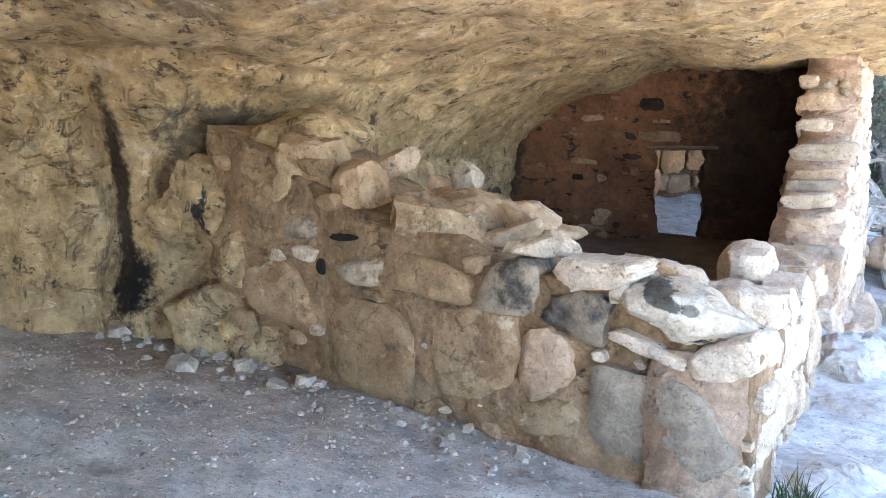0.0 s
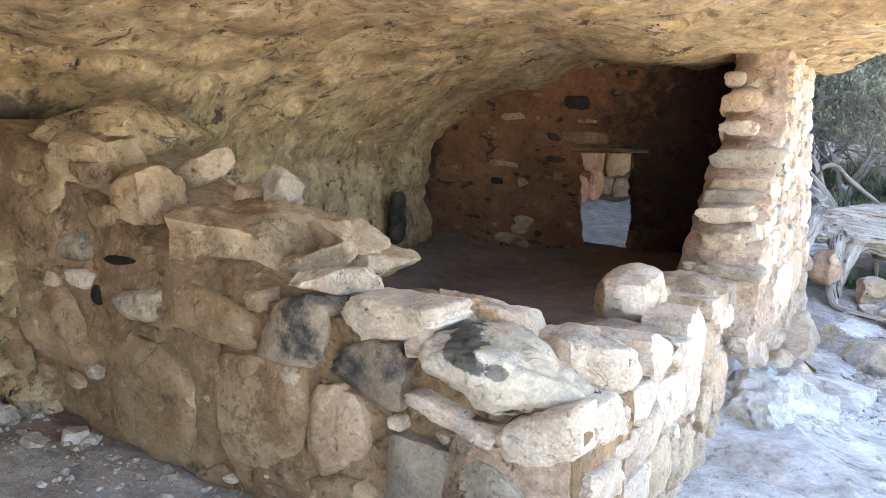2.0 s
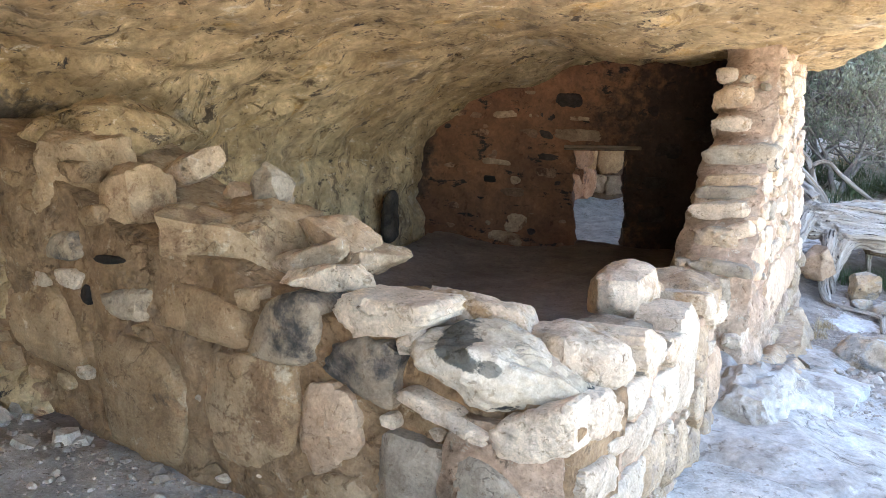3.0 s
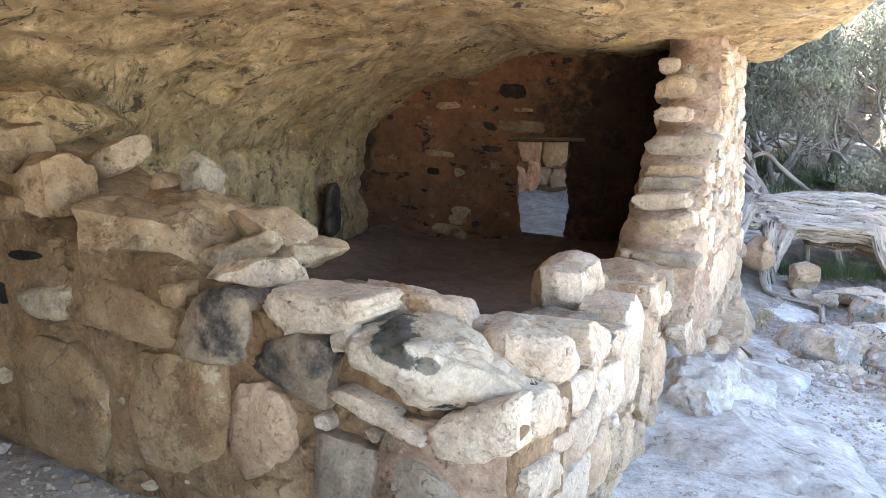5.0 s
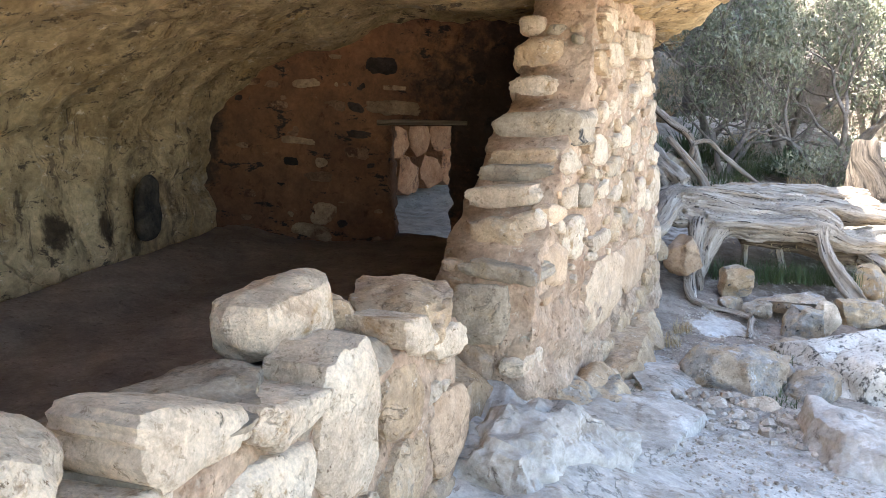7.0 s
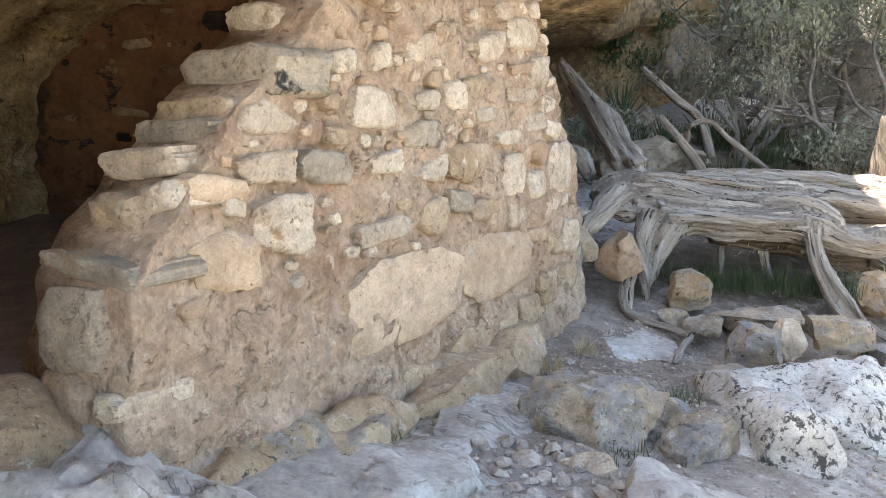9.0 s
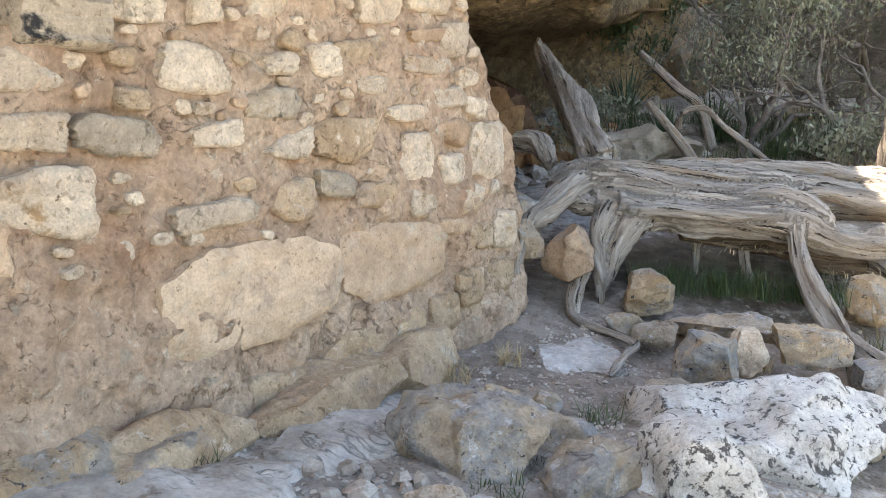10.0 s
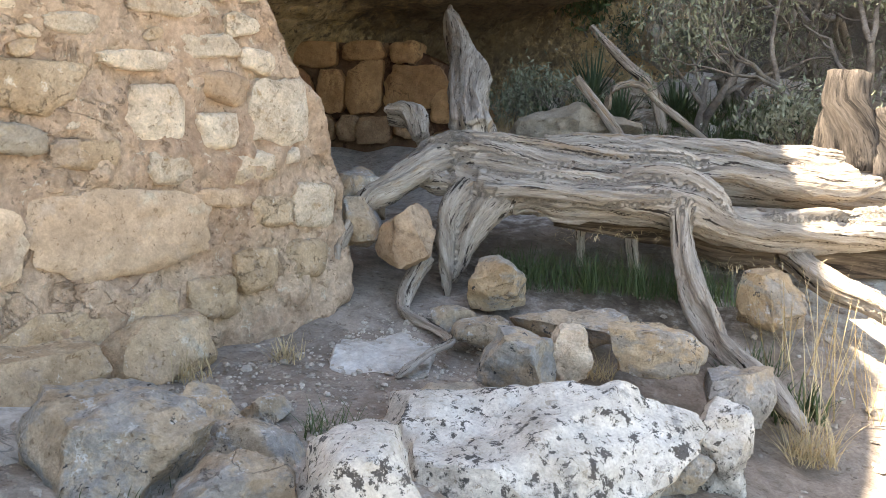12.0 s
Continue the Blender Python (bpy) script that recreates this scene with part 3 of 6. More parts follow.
def faced(w, d, h, seed, rings=7, spokes=36):
    """A building stone bedded in mud: ragged outline, one rather flat broken face (towards -y), straight sides behind it."""
    rnd = random.Random(seed)
    off = Vector((rnd.uniform(0, 90), rnd.uniform(0, 90), rnd.uniform(0, 90)))
    e = rnd.uniform(2.8, 5.5)
    small = min(w, h)
    cut = [(Vector((math.cos(a), math.sin(a))), rnd.uniform(0.84, 1.1)) for a in (rnd.uniform(0, 6.283) for _ in range(4))]
    tx, tz, skew = rnd.uniform(-0.09, 0.09), rnd.uniform(-0.10, 0.10), rnd.uniform(-0.2, 0.2)
    rim = []
    for i in range(spokes):
        a = 6.283185 * i / spokes
        c, n = math.cos(a), math.sin(a)
        p = Vector((c, n)) * (abs(c) ** e + abs(n) ** e) ** (-1 / e)
        for k, far in cut:
            over = p.dot(k) - far
            if over > 0:
                p = p - k * over
        p = p * (1 + 0.22 * fbm(Vector((c * 1.2, n * 1.2, 0)) + off, 3) + 0.10 * min(1, 0.2 / max(w, h)) * fbm(Vector((c * 4, n * 4, 0)) + off, 3))
        rim.append(Vector((p.x + skew * p.y, p.y)))
    bm = bmesh.new()

    def at(p, r):
        x, z = p.x * r * w / 2, p.y * r * h / 2
        q = Vector((x, 0, z))
        y = -d / 2 + tx * x + tz * z + min(0.16 * small, 0.028) * fbm(q / small * 1.1 + off, 3) + 0.010 * fbm(q * 26 + off, 3) + min(0.03, 0.16 * small) * r ** 5
        return bm.verts.new((x, y, z))

    middle = at(Vector((0, 0)), 0)
    last = None
    for k in range(1, rings + 1):
        row = [at(p, (k / rings) ** 0.8) for p in rim]
        for i in range(spokes):
            j = (i + 1) % spokes
            bm.faces.new((middle, row[i], row[j]) if last is None else (last[i], row[i], row[j], last[j]))
        last = row
    rear = [bm.verts.new((p.x * 1.04 * w / 2, d / 2, p.y * 1.04 * h / 2)) for p in rim]
    for i in range(spokes):
        j = (i + 1) % spokes
        bm.faces.new((last[i], rear[i], rear[j], last[j]))
    bm.faces.new(rear)
    bmesh.ops.recalc_face_normals(bm, faces=bm.faces[:])
    return bm


def hewn(parent, face, u, v, w, h, kind="c", roll=0.0, skew=0.0, narrow=0.0, wedge=0.0, out=0.0, deep=0.0, name="stone", square=None):
    """A four-sided broken building stone. roll, skew and wedge run along the face; narrow: how much wider its top is than its bottom."""
    SEED[0] += 1
    rnd = random.Random(SEED[0])
    right = face.turn() @ Vector((1, 0, 0))
    if right.dot(face.u) < 0:
        roll, skew, wedge = -roll, -skew, -wedge
    if face is END:
        wedge, narrow = 0.4 * wedge, 0.5 * narrow
    deep = deep or min(0.30, max(0.09, 0.55 * min(w, h) + 0.05))
    off = Vector((rnd.uniform(0, 90), rnd.uniform(0, 90), rnd.uniform(0, 90)))
    big, small = max(w, h), min(w, h)
    spokes, rings = (64, 15) if big > 0.5 else (48, 10) if big > 0.2 else (28, 6)
    e = square or rnd.uniform(4.5, 11.0)
    cut = [(Vector((math.cos(a), math.sin(a))), rnd.uniform(0.95, 1.22)) for a in (rnd.uniform(0, 6.283) for _ in range(5))]
    tx, tz = rnd.uniform(-0.08, 0.08), rnd.uniform(-0.12, 0.08)
    facet = [(Vector((rnd.uniform(-1, 1), rnd.uniform(-1, 1))).normalized(), rnd.uniform(0.25, 0.75), rnd.uniform(0.1, 0.4)) for _ in range(3)]
    rim = []
    for i in range(spokes):
        a = 6.283185 * i / spokes
        c, n = math.cos(a), math.sin(a)
        p = Vector((c, n)) * (abs(c) ** e + abs(n) ** e) ** (-1 / e)
        for k, far in cut:
            over = p.dot(k) - far
            if over > 0:
                p = p - k * over
        p = p * (1 + 0.10 * fbm(Vector((c * 1.6, n * 1.6, 0)) + off, 3) + min(0.09, 0.011 / small) * fbm(Vector((c * 7, n * 7, 0)) * big / 0.3 + off, 4))
        rim.append(p)
    bm = bmesh.new()

    def at(p, r, back=None):
        q = p * r
        x, z = q.x * (1 + narrow * q.y) * w / 2 + skew * q.y * w / 2, q.y * (1 + wedge * q.x) * h / 2
        if back is not None:
            return bm.verts.new((x * 1.03, back, z * 1.03))
        g = Vector((x, 0, z))
        y = -deep / 2 + tx * x + tz * z + 0.012 * fbm(g * 6 + off, 3) + 0.007 * fbm(g * 22 + off, 4) + min(0.022, 0.14 * small) * r ** 7
        for way, start, steep in facet:
            y += max(0.0, q.dot(way) - start) * steep * min(0.06, 0.3 * small)
        return bm.verts.new((x, y, z))

    middle = at(Vector((0, 0)), 0)
    last = None
    for k in range(1, rings + 1):
        row = [at(p, (k / rings) ** 0.75) for p in rim]
        for i in range(spokes):
            j = (i + 1) % spokes
            bm.faces.new((middle, row[i], row[j]) if last is None else (last[i], row[i], row[j], last[j]))
        last = row
    rear = [at(p, 1.0, deep / 2) for p in rim]
    for i in range(spokes):
        j = (i + 1) % spokes
        bm.faces.new((last[i], rear[i], rear[j], last[j]))
    bm.faces.new(rear)
    bmesh.ops.recalc_face_normals(bm, faces=bm.faces[:])
    ob = part(name, bm, M["s" if kind == "S" else kind], parent, sharp=36)
    shift = SIDE.u * (end_line(v) - 3.485) if face is END else Vector((0, 0, 0))
    ob.matrix_basis = Matrix.Translation(face.place(u, v, out - deep * 0.5 + 0.026) + shift) @ face.turn(roll)
    return ob


def end_line(z):
    """How far along the wall its broken end stands at a height."""
    return knots(z, (-0.4, 3.2), (0.14, 3.24), (0.6, 3.27), (1.1, 3.76), (1.39, 4.12), (1.57, 4.31), (1.87, 4.46), (2.2, 4.6))


def laid(parent, face, taken, rows, out=0.0, deep=0.0):
    for u, v, w, h, kind, roll, skew, narrow, wedge in rows:
        taken.append((u, v, w, h))
        hewn(parent, face, u, v, w * 1.07, h * 1.09, kind, roll, skew, narrow, wedge, out, deep)


def chinks(parent, face, taken, u0, u1, v0, v1, count, seed, kinds="ctg", size=(0.05, 0.14), inside=None):
    """Small stones where the mud shows between the large ones."""
    rnd = random.Random(seed)
    made = 0
    for _ in range(count * 12):
        if made >= count:
            break
        w = rnd.uniform(*size)
        h = w * rnd.uniform(0.45, 0.85)
        u, v = rnd.uniform(u0, u1), rnd.uniform(v0, v1)
        if inside and not inside(u, v):
            continue
        if any(abs(u - a) < (w + c) * 0.52 and abs(v - b) < (h + d) * 0.52 for a, b, c, d in taken):
            continue
        taken.append((u, v, w, h))
        hewn(parent, face, u, v, w, h, rnd.choice(kinds), rnd.uniform(-14, 14), rnd.uniform(-0.3, 0.3), rnd.uniform(-0.25, 0.25), rnd.uniform(-0.2, 0.2), rnd.uniform(-0.022, 0.0), 0.09, square=rnd.uniform(2.2, 5))
        made += 1


# low front wall, thick and stepped up to the rock
wall_front = core("wall_front", FRONT, lambda z: 0.0, lambda z: 3.0, lambda u: -0.15,
                  lambda u: knots(u, (0, 0.66), (0.5, 0.80), (0.75, 0.88), (1.2, 0.88), (1.35, 1.0), (1.9, 1.04), (2.2, 1.18), (2.5, 1.36), (3.0, 1.5)),
                  lambda u, z: knots(u, (0, 0.42), (1.0, 0.45), (1.35, 0.75), (3, 0.9)), BROWN_MUD, "low ruined masonry wall of mud mortar and limestone blocks", 140, 60)
taken = []
laid(wall_front, FRONT, taken, [
    (1.85, 0.41, 0.53, 0.43, "m", -1, 0.09, 0.16, 0.03), (1.25, 0.46, 0.46, 0.38, "m", 5, -0.19, -0.02, 0.0), (0.87, 0.47, 0.25, 0.29, "o", 15, -0.38, -0.22, 0.16),
    (1.06, 0.79, 0.27, 0.24, "k", 2, -0.31, -0.13, -0.10), (0.73, 0.72, 0.26, 0.18, "k", -9, -0.12, -0.11, -0.20), (0.11, 0.60, 0.25, 0.15, "c", 15, -0.13, 0.09, -0.19),
    (0.39, 0.31, 0.55, 0.37, "g", -2, 0.18, -0.19, 0.0), (0.87, 0.23, 0.31, 0.16, "m", 9, -0.05, 0.03, -0.14), (0.55, 0.82, 0.05, 0.06, "c", 14, -0.41, 0.06, -0.08)], 0.012)
laid(wall_front, FRONT, taken, [(0.64, 0.895, 0.34, 0.11, "c", 5, 0.06, 0.14, 0.20), (0.41, 0.62, 0.31, 0.05, "c", -15, 0.09, 0.04, 0.09)], 0.03, 0.22)
laid(wall_front, FRONT, taken, [
    (1.49, 0.79, 0.42, 0.18, "m", -6, 0.01, -0.10, 0.02), (1.25, 0.88, 0.09, 0.07, "m", 4, -0.10, 0.20, -0.11), (1.90, 0.78, 0.26, 0.12, "k", 3, -0.04, 0.20, -0.06),
    (2.27, 0.85, 0.13, 0.07, "c", -4, 0.0, 0.14, -0.19), (2.50, 0.61, 0.44, 0.30, "m", 5, 0.32, -0.05, -0.18), (2.31, 0.98, 0.19, 0.10, "k", 5, -0.03, -0.04, -0.10),
    (2.72, 0.92, 0.30, 0.22, "m", 4, 0.1, 0.0, 0.1), (2.80, 0.66, 0.22, 0.20, "m", 12, 0.0, -0.1, 0.0), (2.78, 0.40, 0.28, 0.2, "m", 0, 0.1, -0.1, 0.0)], 0.0)
# Near-black flush stones paint the dark inside of two wall sockets.
M["h"] = material("hole_shade", (0.012, 0.010, 0.009), (0.03, 0.025, 0.02), 8.0)
taken += [(2.16, 0.79, 0.12, 0.14), (2.01, 0.95, 0.24, 0.1)]
hewn(wall_front, FRONT, 2.16, 0.79, 0.06, 0.08, "h", -5, 0.08, 0.25, 0.0, -0.012, name="socket_hole", square=2.5)
hewn(wall_front, FRONT, 2.01, 0.95, 0.17, 0.035, "h", 3, 0.04, 0.05, 0.12, -0.012, name="socket_hole", square=2.5)
chinks(wall_front, FRONT, taken, 2.0, 3.0, 0.3, 1.3, 10, 13, "m", (0.10, 0.2))
chinks(wall_front, FRONT, taken, 0.05, 2.8, 0.12, 1.0, 22, 3, "cmmm", inside=lambda u, v: v < 0.6 + u * 0.2)

# low side wall
wall_side = core("wall_side", SIDE, lambda z: 0.0, lambda z: 2.46 + 0.12 * (0.6 - z), lambda u: 0.0 - 0.16 * u,
                 lambda u: knots(u, (0, 0.64), (1.0, 0.60), (2.5, 0.60)), lambda u, z: 0.42, MORTAR, "low side wall of pale limestone blocks in mud mortar", 120, 44)
taken = []
laid(wall_side, SIDE, taken, [
    (0.90, 0.67, 0.36, 0.13, "c", 10, -0.07, 0.05, -0.3), (1.27, 0.59, 0.36, 0.10, "c", 4, -0.08, 0.10, -0.30), (2.05, 0.62, 0.20, 0.12, "c", 8, -0.15, 0.0, 0.04),
    (2.31, 0.54, 0.25, 0.11, "c", 6, -0.10, 0.0, 0.12), (0.24, 0.62, 0.33, 0.13, "c", 8, -0.12, 0.0, 0.19), (0.62, 0.56, 0.33, 0.12, "c", 6, 0.10, 0.14, 0.2),
    (0.43, 0.47, 0.27, 0.07, "c", 8, -0.08, 0.0, 0.19), (0.24, 0.42, 0.33, 0.12, "c", 10, -0.12, 0.0, 0.09)], 0.028, 0.24)
laid(wall_side, SIDE, taken, [
    (1.60, 0.46, 0.30, 0.42, "c", 6, -0.10, -0.10, 0.1), (2.40, 0.18, 0.38, 0.29, "o", 6, -0.12, 0.10, -0.10), (1.98, 0.42, 0.32, 0.22, "t", 6, -0.10, 0.0, 0.0),
    (2.02, 0.14, 0.34, 0.24, "t", 5, -0.10, 0.0, 0.0), (1.20, 0.40, 0.34, 0.20, "c", 4, 0.0, 0.1, 0.0), (0.80, 0.38, 0.32, 0.15, "c", -4, 0.1, 0.0, 0.1),
    (0.28, 0.22, 0.30, 0.18, "c", 3, 0.0, 0.0, 0.0), (0.66, 0.20, 0.32, 0.16, "c", 0, 0.1, 0.1, 0.0), (1.04, 0.16, 0.30, 0.2, "t", -4, 0.0, 0.1, 0.0)], 0.01)
laid(wall_side, SIDE, taken, [(1.45, 0.08, 0.30, 0.22, "t", 0, 0.1, 0.0, 0.0), (2.30, -0.10, 0.30, 0.2, "t", 4, 0.0, 0.0, 0.1), (1.85, -0.06, 0.3, 0.18, "t", 0, 0.0, 0.0, 0.0)], 0.01)
chinks(wall_side, SIDE, taken, 0.05, 2.4, -0.1, 0.56, 34, 5, "cct", (0.05, 0.12))

# tall wall between room and trail, its end broken back
wall_tall = core("wall_tall", TALL, end_line,
                 lambda z: knots(z, (-0.4, 7.25), (0.3, 7.2), (0.8, 7.02), (1.1, 6.78), (1.6, 6.5), (2.2, 6.35)),
                 lambda u: -0.5, lambda u: 2.14, lambda u, z: knots(z, (-0.4, 0.52), (0.4, 0.48), (0.9, 0.44), (1.3, 0.41), (2.0, 0.40)), MORTAR, "tall masonry wall of cream limestone in pinkish mud mortar", 220, 130, 0.042)
taken = []
laid(wall_tall, TALL, taken, [
    (4.94, 0.24, 0.92, 0.40, "S", 1, -0.05, 0.03, -0.03),
    (5.87, 0.25, 0.79, 0.35, "S", 1, -0.02, 0.01, -0.07),
    (3.68, 0.86, 0.25, 0.09, "s", 3, -0.09, -0.03, -0.17),
    (3.72, 0.60, 0.30, 0.20, "s", 5, -0.09, -0.04, 0.07)], 0.003)
laid(wall_tall, TALL, taken, [
    (4.34, 1.33, 0.32, 0.07, "c", -3, 0.10, 0.13, 0.62), (3.92, 1.11, 0.21, 0.12, "c", -10, -0.14, -0.48, 0.17), (3.95, 0.92, 0.30, 0.11, "c", 0, -0.05, 0.11, 0.13),
    (4.30, 0.90, 0.32, 0.12, "g", 6, -0.02, 0.03, -0.05), (4.66, 1.14, 0.31, 0.17, "c", 9, -0.01, -0.05, -0.08), (4.70, 1.37, 0.14, 0.10, "c", -13, 0.07, -0.00, 0.01),
    (4.03, 0.70, 0.31, 0.21, "c", 7, -0.04, -0.04, 0.13), (4.74, 0.90, 0.23, 0.09, "c", -2, 0.03, 0.00, 0.09), (4.73, 0.59, 0.38, 0.10, "c", -5, -0.01, 0.04, 0.00),
    (5.14, 0.84, 0.25, 0.10, "c", -11, -0.04, 0.16, 0.37)], 0.008)
laid(wall_tall, TALL, taken, [
    (5.49, 0.86, 0.39, 0.19, "t", 3, 0.05, 0.13, 0.10), (6.03, 0.76, 0.29, 0.23, "c", -0, -0.03, 0.03, 0.02), (6.37, 0.68, 0.20, 0.15, "c", -1, 0.01, 0.10, 0.01),
    (6.74, 0.77, 0.35, 0.30, "c", 4, 0.05, -0.08, 0.10), (6.41, 0.88, 0.25, 0.13, "o", 2, -0.08, 0.18, 0.27), (5.05, 1.02, 0.26, 0.12, "g", 2, 0.07, -0.07, 0.05),
    (5.08, 1.18, 0.17, 0.08, "c", -6, -0.04, 0.10, 0.14), (5.38, 1.21, 0.19, 0.14, "c", -4, -0.06, 0.12, 0.05), (5.62, 1.26, 0.37, 0.11, "t", -7, -0.06, 0.10, 0.06),
    (5.02, 1.42, 0.20, 0.12, "c", -8, 0.20, 0.01, 0.12)], 0.008)
laid(wall_tall, TALL, taken, [
    (5.76, 1.47, 0.32, 0.14, "c", -7, 0.05, 0.00, 0.13), (6.17, 1.57, 0.35, 0.16, "c", -3, -0.02, 0.04, 0.12), (6.39, 1.36, 0.22, 0.17, "c", -1, 0.08, 0.14, 0.09),
    (6.13, 1.37, 0.27, 0.06, "o", -6, 0.03, 0.11, 0.05), (6.15, 1.22, 0.43, 0.08, "c", 0, 0.00, 0.07, 0.05), (6.52, 1.17, 0.17, 0.09, "c", 2, -0.08, 0.07, -0.45),
    (6.33, 1.06, 0.31, 0.10, "c", -3, -0.04, 0.05, -0.00), (5.98, 0.98, 0.38, 0.08, "c", -1, 0.01, 0.08, 0.20), (6.60, 1.01, 0.18, 0.10, "c", 11, 0.06, 0.10, 0.06),
    (5.68, 1.11, 0.23, 0.08, "c", -1, 0.01, 0.11, 0.03)], 0.008)
laid(wall_tall, TALL, taken, [
    (5.43, 0.66, 0.22, 0.11, "g", 6, -0.04, 0.04, -0.05), (5.71, 0.59, 0.27, 0.12, "t", 4, -0.03, 0.05, 0.10), (5.15, 0.61, 0.22, 0.16, "t", 1, -0.04, -0.00, 0.09),
    (6.11, 0.52, 0.22, 0.14, "c", 2, 0.04, -0.01, 0.04), (4.36, 1.03, 0.12, 0.07, "t", 6, -0.03, -0.00, 0.02), (4.32, 1.17, 0.11, 0.06, "t", 1, 0.09, 0.07, 0.13),
    (3.75, 0.79, 0.09, 0.06, "c", 8, 0.08, -0.00, 0.09), 
    (5.26, 1.53, 0.22, 0.07, "t", -4, 0.03, 0.00, 0.11)], 0.008)
laid(wall_tall, TALL, taken, [
    (5.54, -0.20, 0.46, 0.30, "t", -2, 0.03, -0.03, -0.04), (5.98, -0.16, 0.26, 0.27, "t", -2, 0.05, -0.01, -0.04), (6.96, 0.29, 0.26, 0.21, "c", 4, -0.12, -0.01, 0.02),
    (6.68, 0.28, 0.26, 0.14, "t", 5, -0.06, 0.03, 0.02), (6.37, 0.37, 0.30, 0.09, "o", 5, -0.04, -0.03, 0.27), (6.58, 0.00, 0.25, 0.20, "t", -1, 0.05, 0.13, -0.16),
    (6.88, 0.02, 0.28, 0.19, "t", 4, 0.00, 0.03, 0.10), (6.55, 0.48, 0.27, 0.09, "t", -8, -0.04, -0.03, 0.12), (6.32, -0.10, 0.27, 0.18, "t", 6, -0.14, -0.04, 0.11),
    (6.57, 0.52, 0.24, 0.11, "c", -8, -0.03, -0.05, -0.08)], 0.008)
laid(wall_tall, TALL, taken, [
    (5.0, 1.72, 0.34, 0.14, "c", 0, 0.1, 0.0, 0.0), (5.5, 1.82, 0.30, 0.14, "c", 4, 0.0, 0.1, 0.0), (6.05, 1.84, 0.34, 0.16, "c", 0, -0.1, 0.0, 0.0),
    (4.6, 1.66, 0.26, 0.12, "t", 6, 0.0, 0.0, 0.1), (4.72, 1.84, 0.26, 0.12, "t", 0, 0.0, 0.0, 0.0), (5.9, 1.68, 0.2, 0.1, "c", 0, 0.1, 0.0, 0.0),
    (4.85, 1.92, 0.3, 0.12, "c", 0, 0.0, 0.0, 0.0), (5.05, -0.20, 0.4, 0.14, "t", 4, 0.1, 0.0, 0.0)], 0.008)
chinks(wall_tall, TALL, taken, 3.5, 7.0, 0.45, 2.0, 70, 7, "cccto", (0.05, 0.12), inside=lambda u, v: end_line(v) + 0.1 < u < 7.0 - 0.3 * v)
# its broken end
taken = []
laid(wall_tall, END, taken, [
    (0.18, 1.06, 0.36, 0.08, "g", 3, 0.04, 0.02, 0.01), (0.14, 1.27, 0.43, 0.18, "g", 4, 0.04, 0.06, 0.03), (0.16, 1.13, 0.34, 0.09, "t", 4, -0.04, 0.03, 0.04),
    (0.24, 1.49, 0.26, 0.14, "c", 8, 0.02, 0.04, 0.22), (0.32, 1.86, 0.14, 0.11, "c", 2, 0.07, 0.09, 0.04), (0.03, 0.84, 0.14, 0.09, "c", 16, 0.22, 0.17, 0.05),
    (0.11, 0.62, 0.36, 0.08, "g", -4, 0.08, 0.04, 0.00), (0.21, 0.41, 0.30, 0.27, "g", 7, -0.09, -0.01, 0.14), (0.02, 0.18, 0.11, 0.08, "c", 2, -0.01, 0.07, -0.04)], 0.022, 0.34)
laid(wall_tall, END, taken, [
    (0.24, 0.17, 0.23, 0.17, "t", -2, 0.03, 0.01, 0.12), (0.18, 0.78, 0.26, 0.14, "t", -2, 0.02, 0.01, 0.10), (0.25, 1.68, 0.28, 0.19, "t", -1, 0.07, -0.00, -0.04)], 0.022, 0.34)
laid(wall_tall, END, taken, [(0.19, 0.95, 0.34, 0.10, "c", 5, 0.07, 0.04, 0.10)], 0.07, 0.40)
chinks(wall_tall, END, taken, 0.0, 0.36, 0.1, 1.9, 14, 21, "tgc", (0.06, 0.13))

# back wall of the room, sooty, with a doorway
DOOR = (1.47, 1.95, 0.30, 1.25)
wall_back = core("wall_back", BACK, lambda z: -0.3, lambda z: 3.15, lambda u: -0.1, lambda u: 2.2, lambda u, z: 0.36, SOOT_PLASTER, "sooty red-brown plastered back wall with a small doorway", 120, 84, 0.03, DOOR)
taken = []
laid(wall_back, BACK, taken, [
    (1.48, 1.39, 0.42, 0.11, "P", 3, -0.02, 0.0, -0.06), (1.39, 1.72, 0.24, 0.12, "b", 2, -0.03, 0.0, 0.0), (0.78, 1.59, 0.23, 0.07, "P", -4, -0.16, 0.06, -0.06),
    (0.71, 1.13, 0.26, 0.05, "P", 6, -0.07, 0.05, -0.19), (0.59, 0.96, 0.21, 0.07, "b", -1, 0.0, 0.0, 0.16), (0.61, 0.74, 0.15, 0.08, "b", 9, -0.23, 0.13, -0.05),
    (0.91, 0.54, 0.20, 0.18, "P", 3, 0.0, 0.01, 0.0), (0.76, 0.40, 0.39, 0.11, "P", 10, -0.04, -0.02, 0.0), (1.20, 1.56, 0.15, 0.07, "b", 3, -0.04, 0.0, 0.0)], -0.016, 0.1)
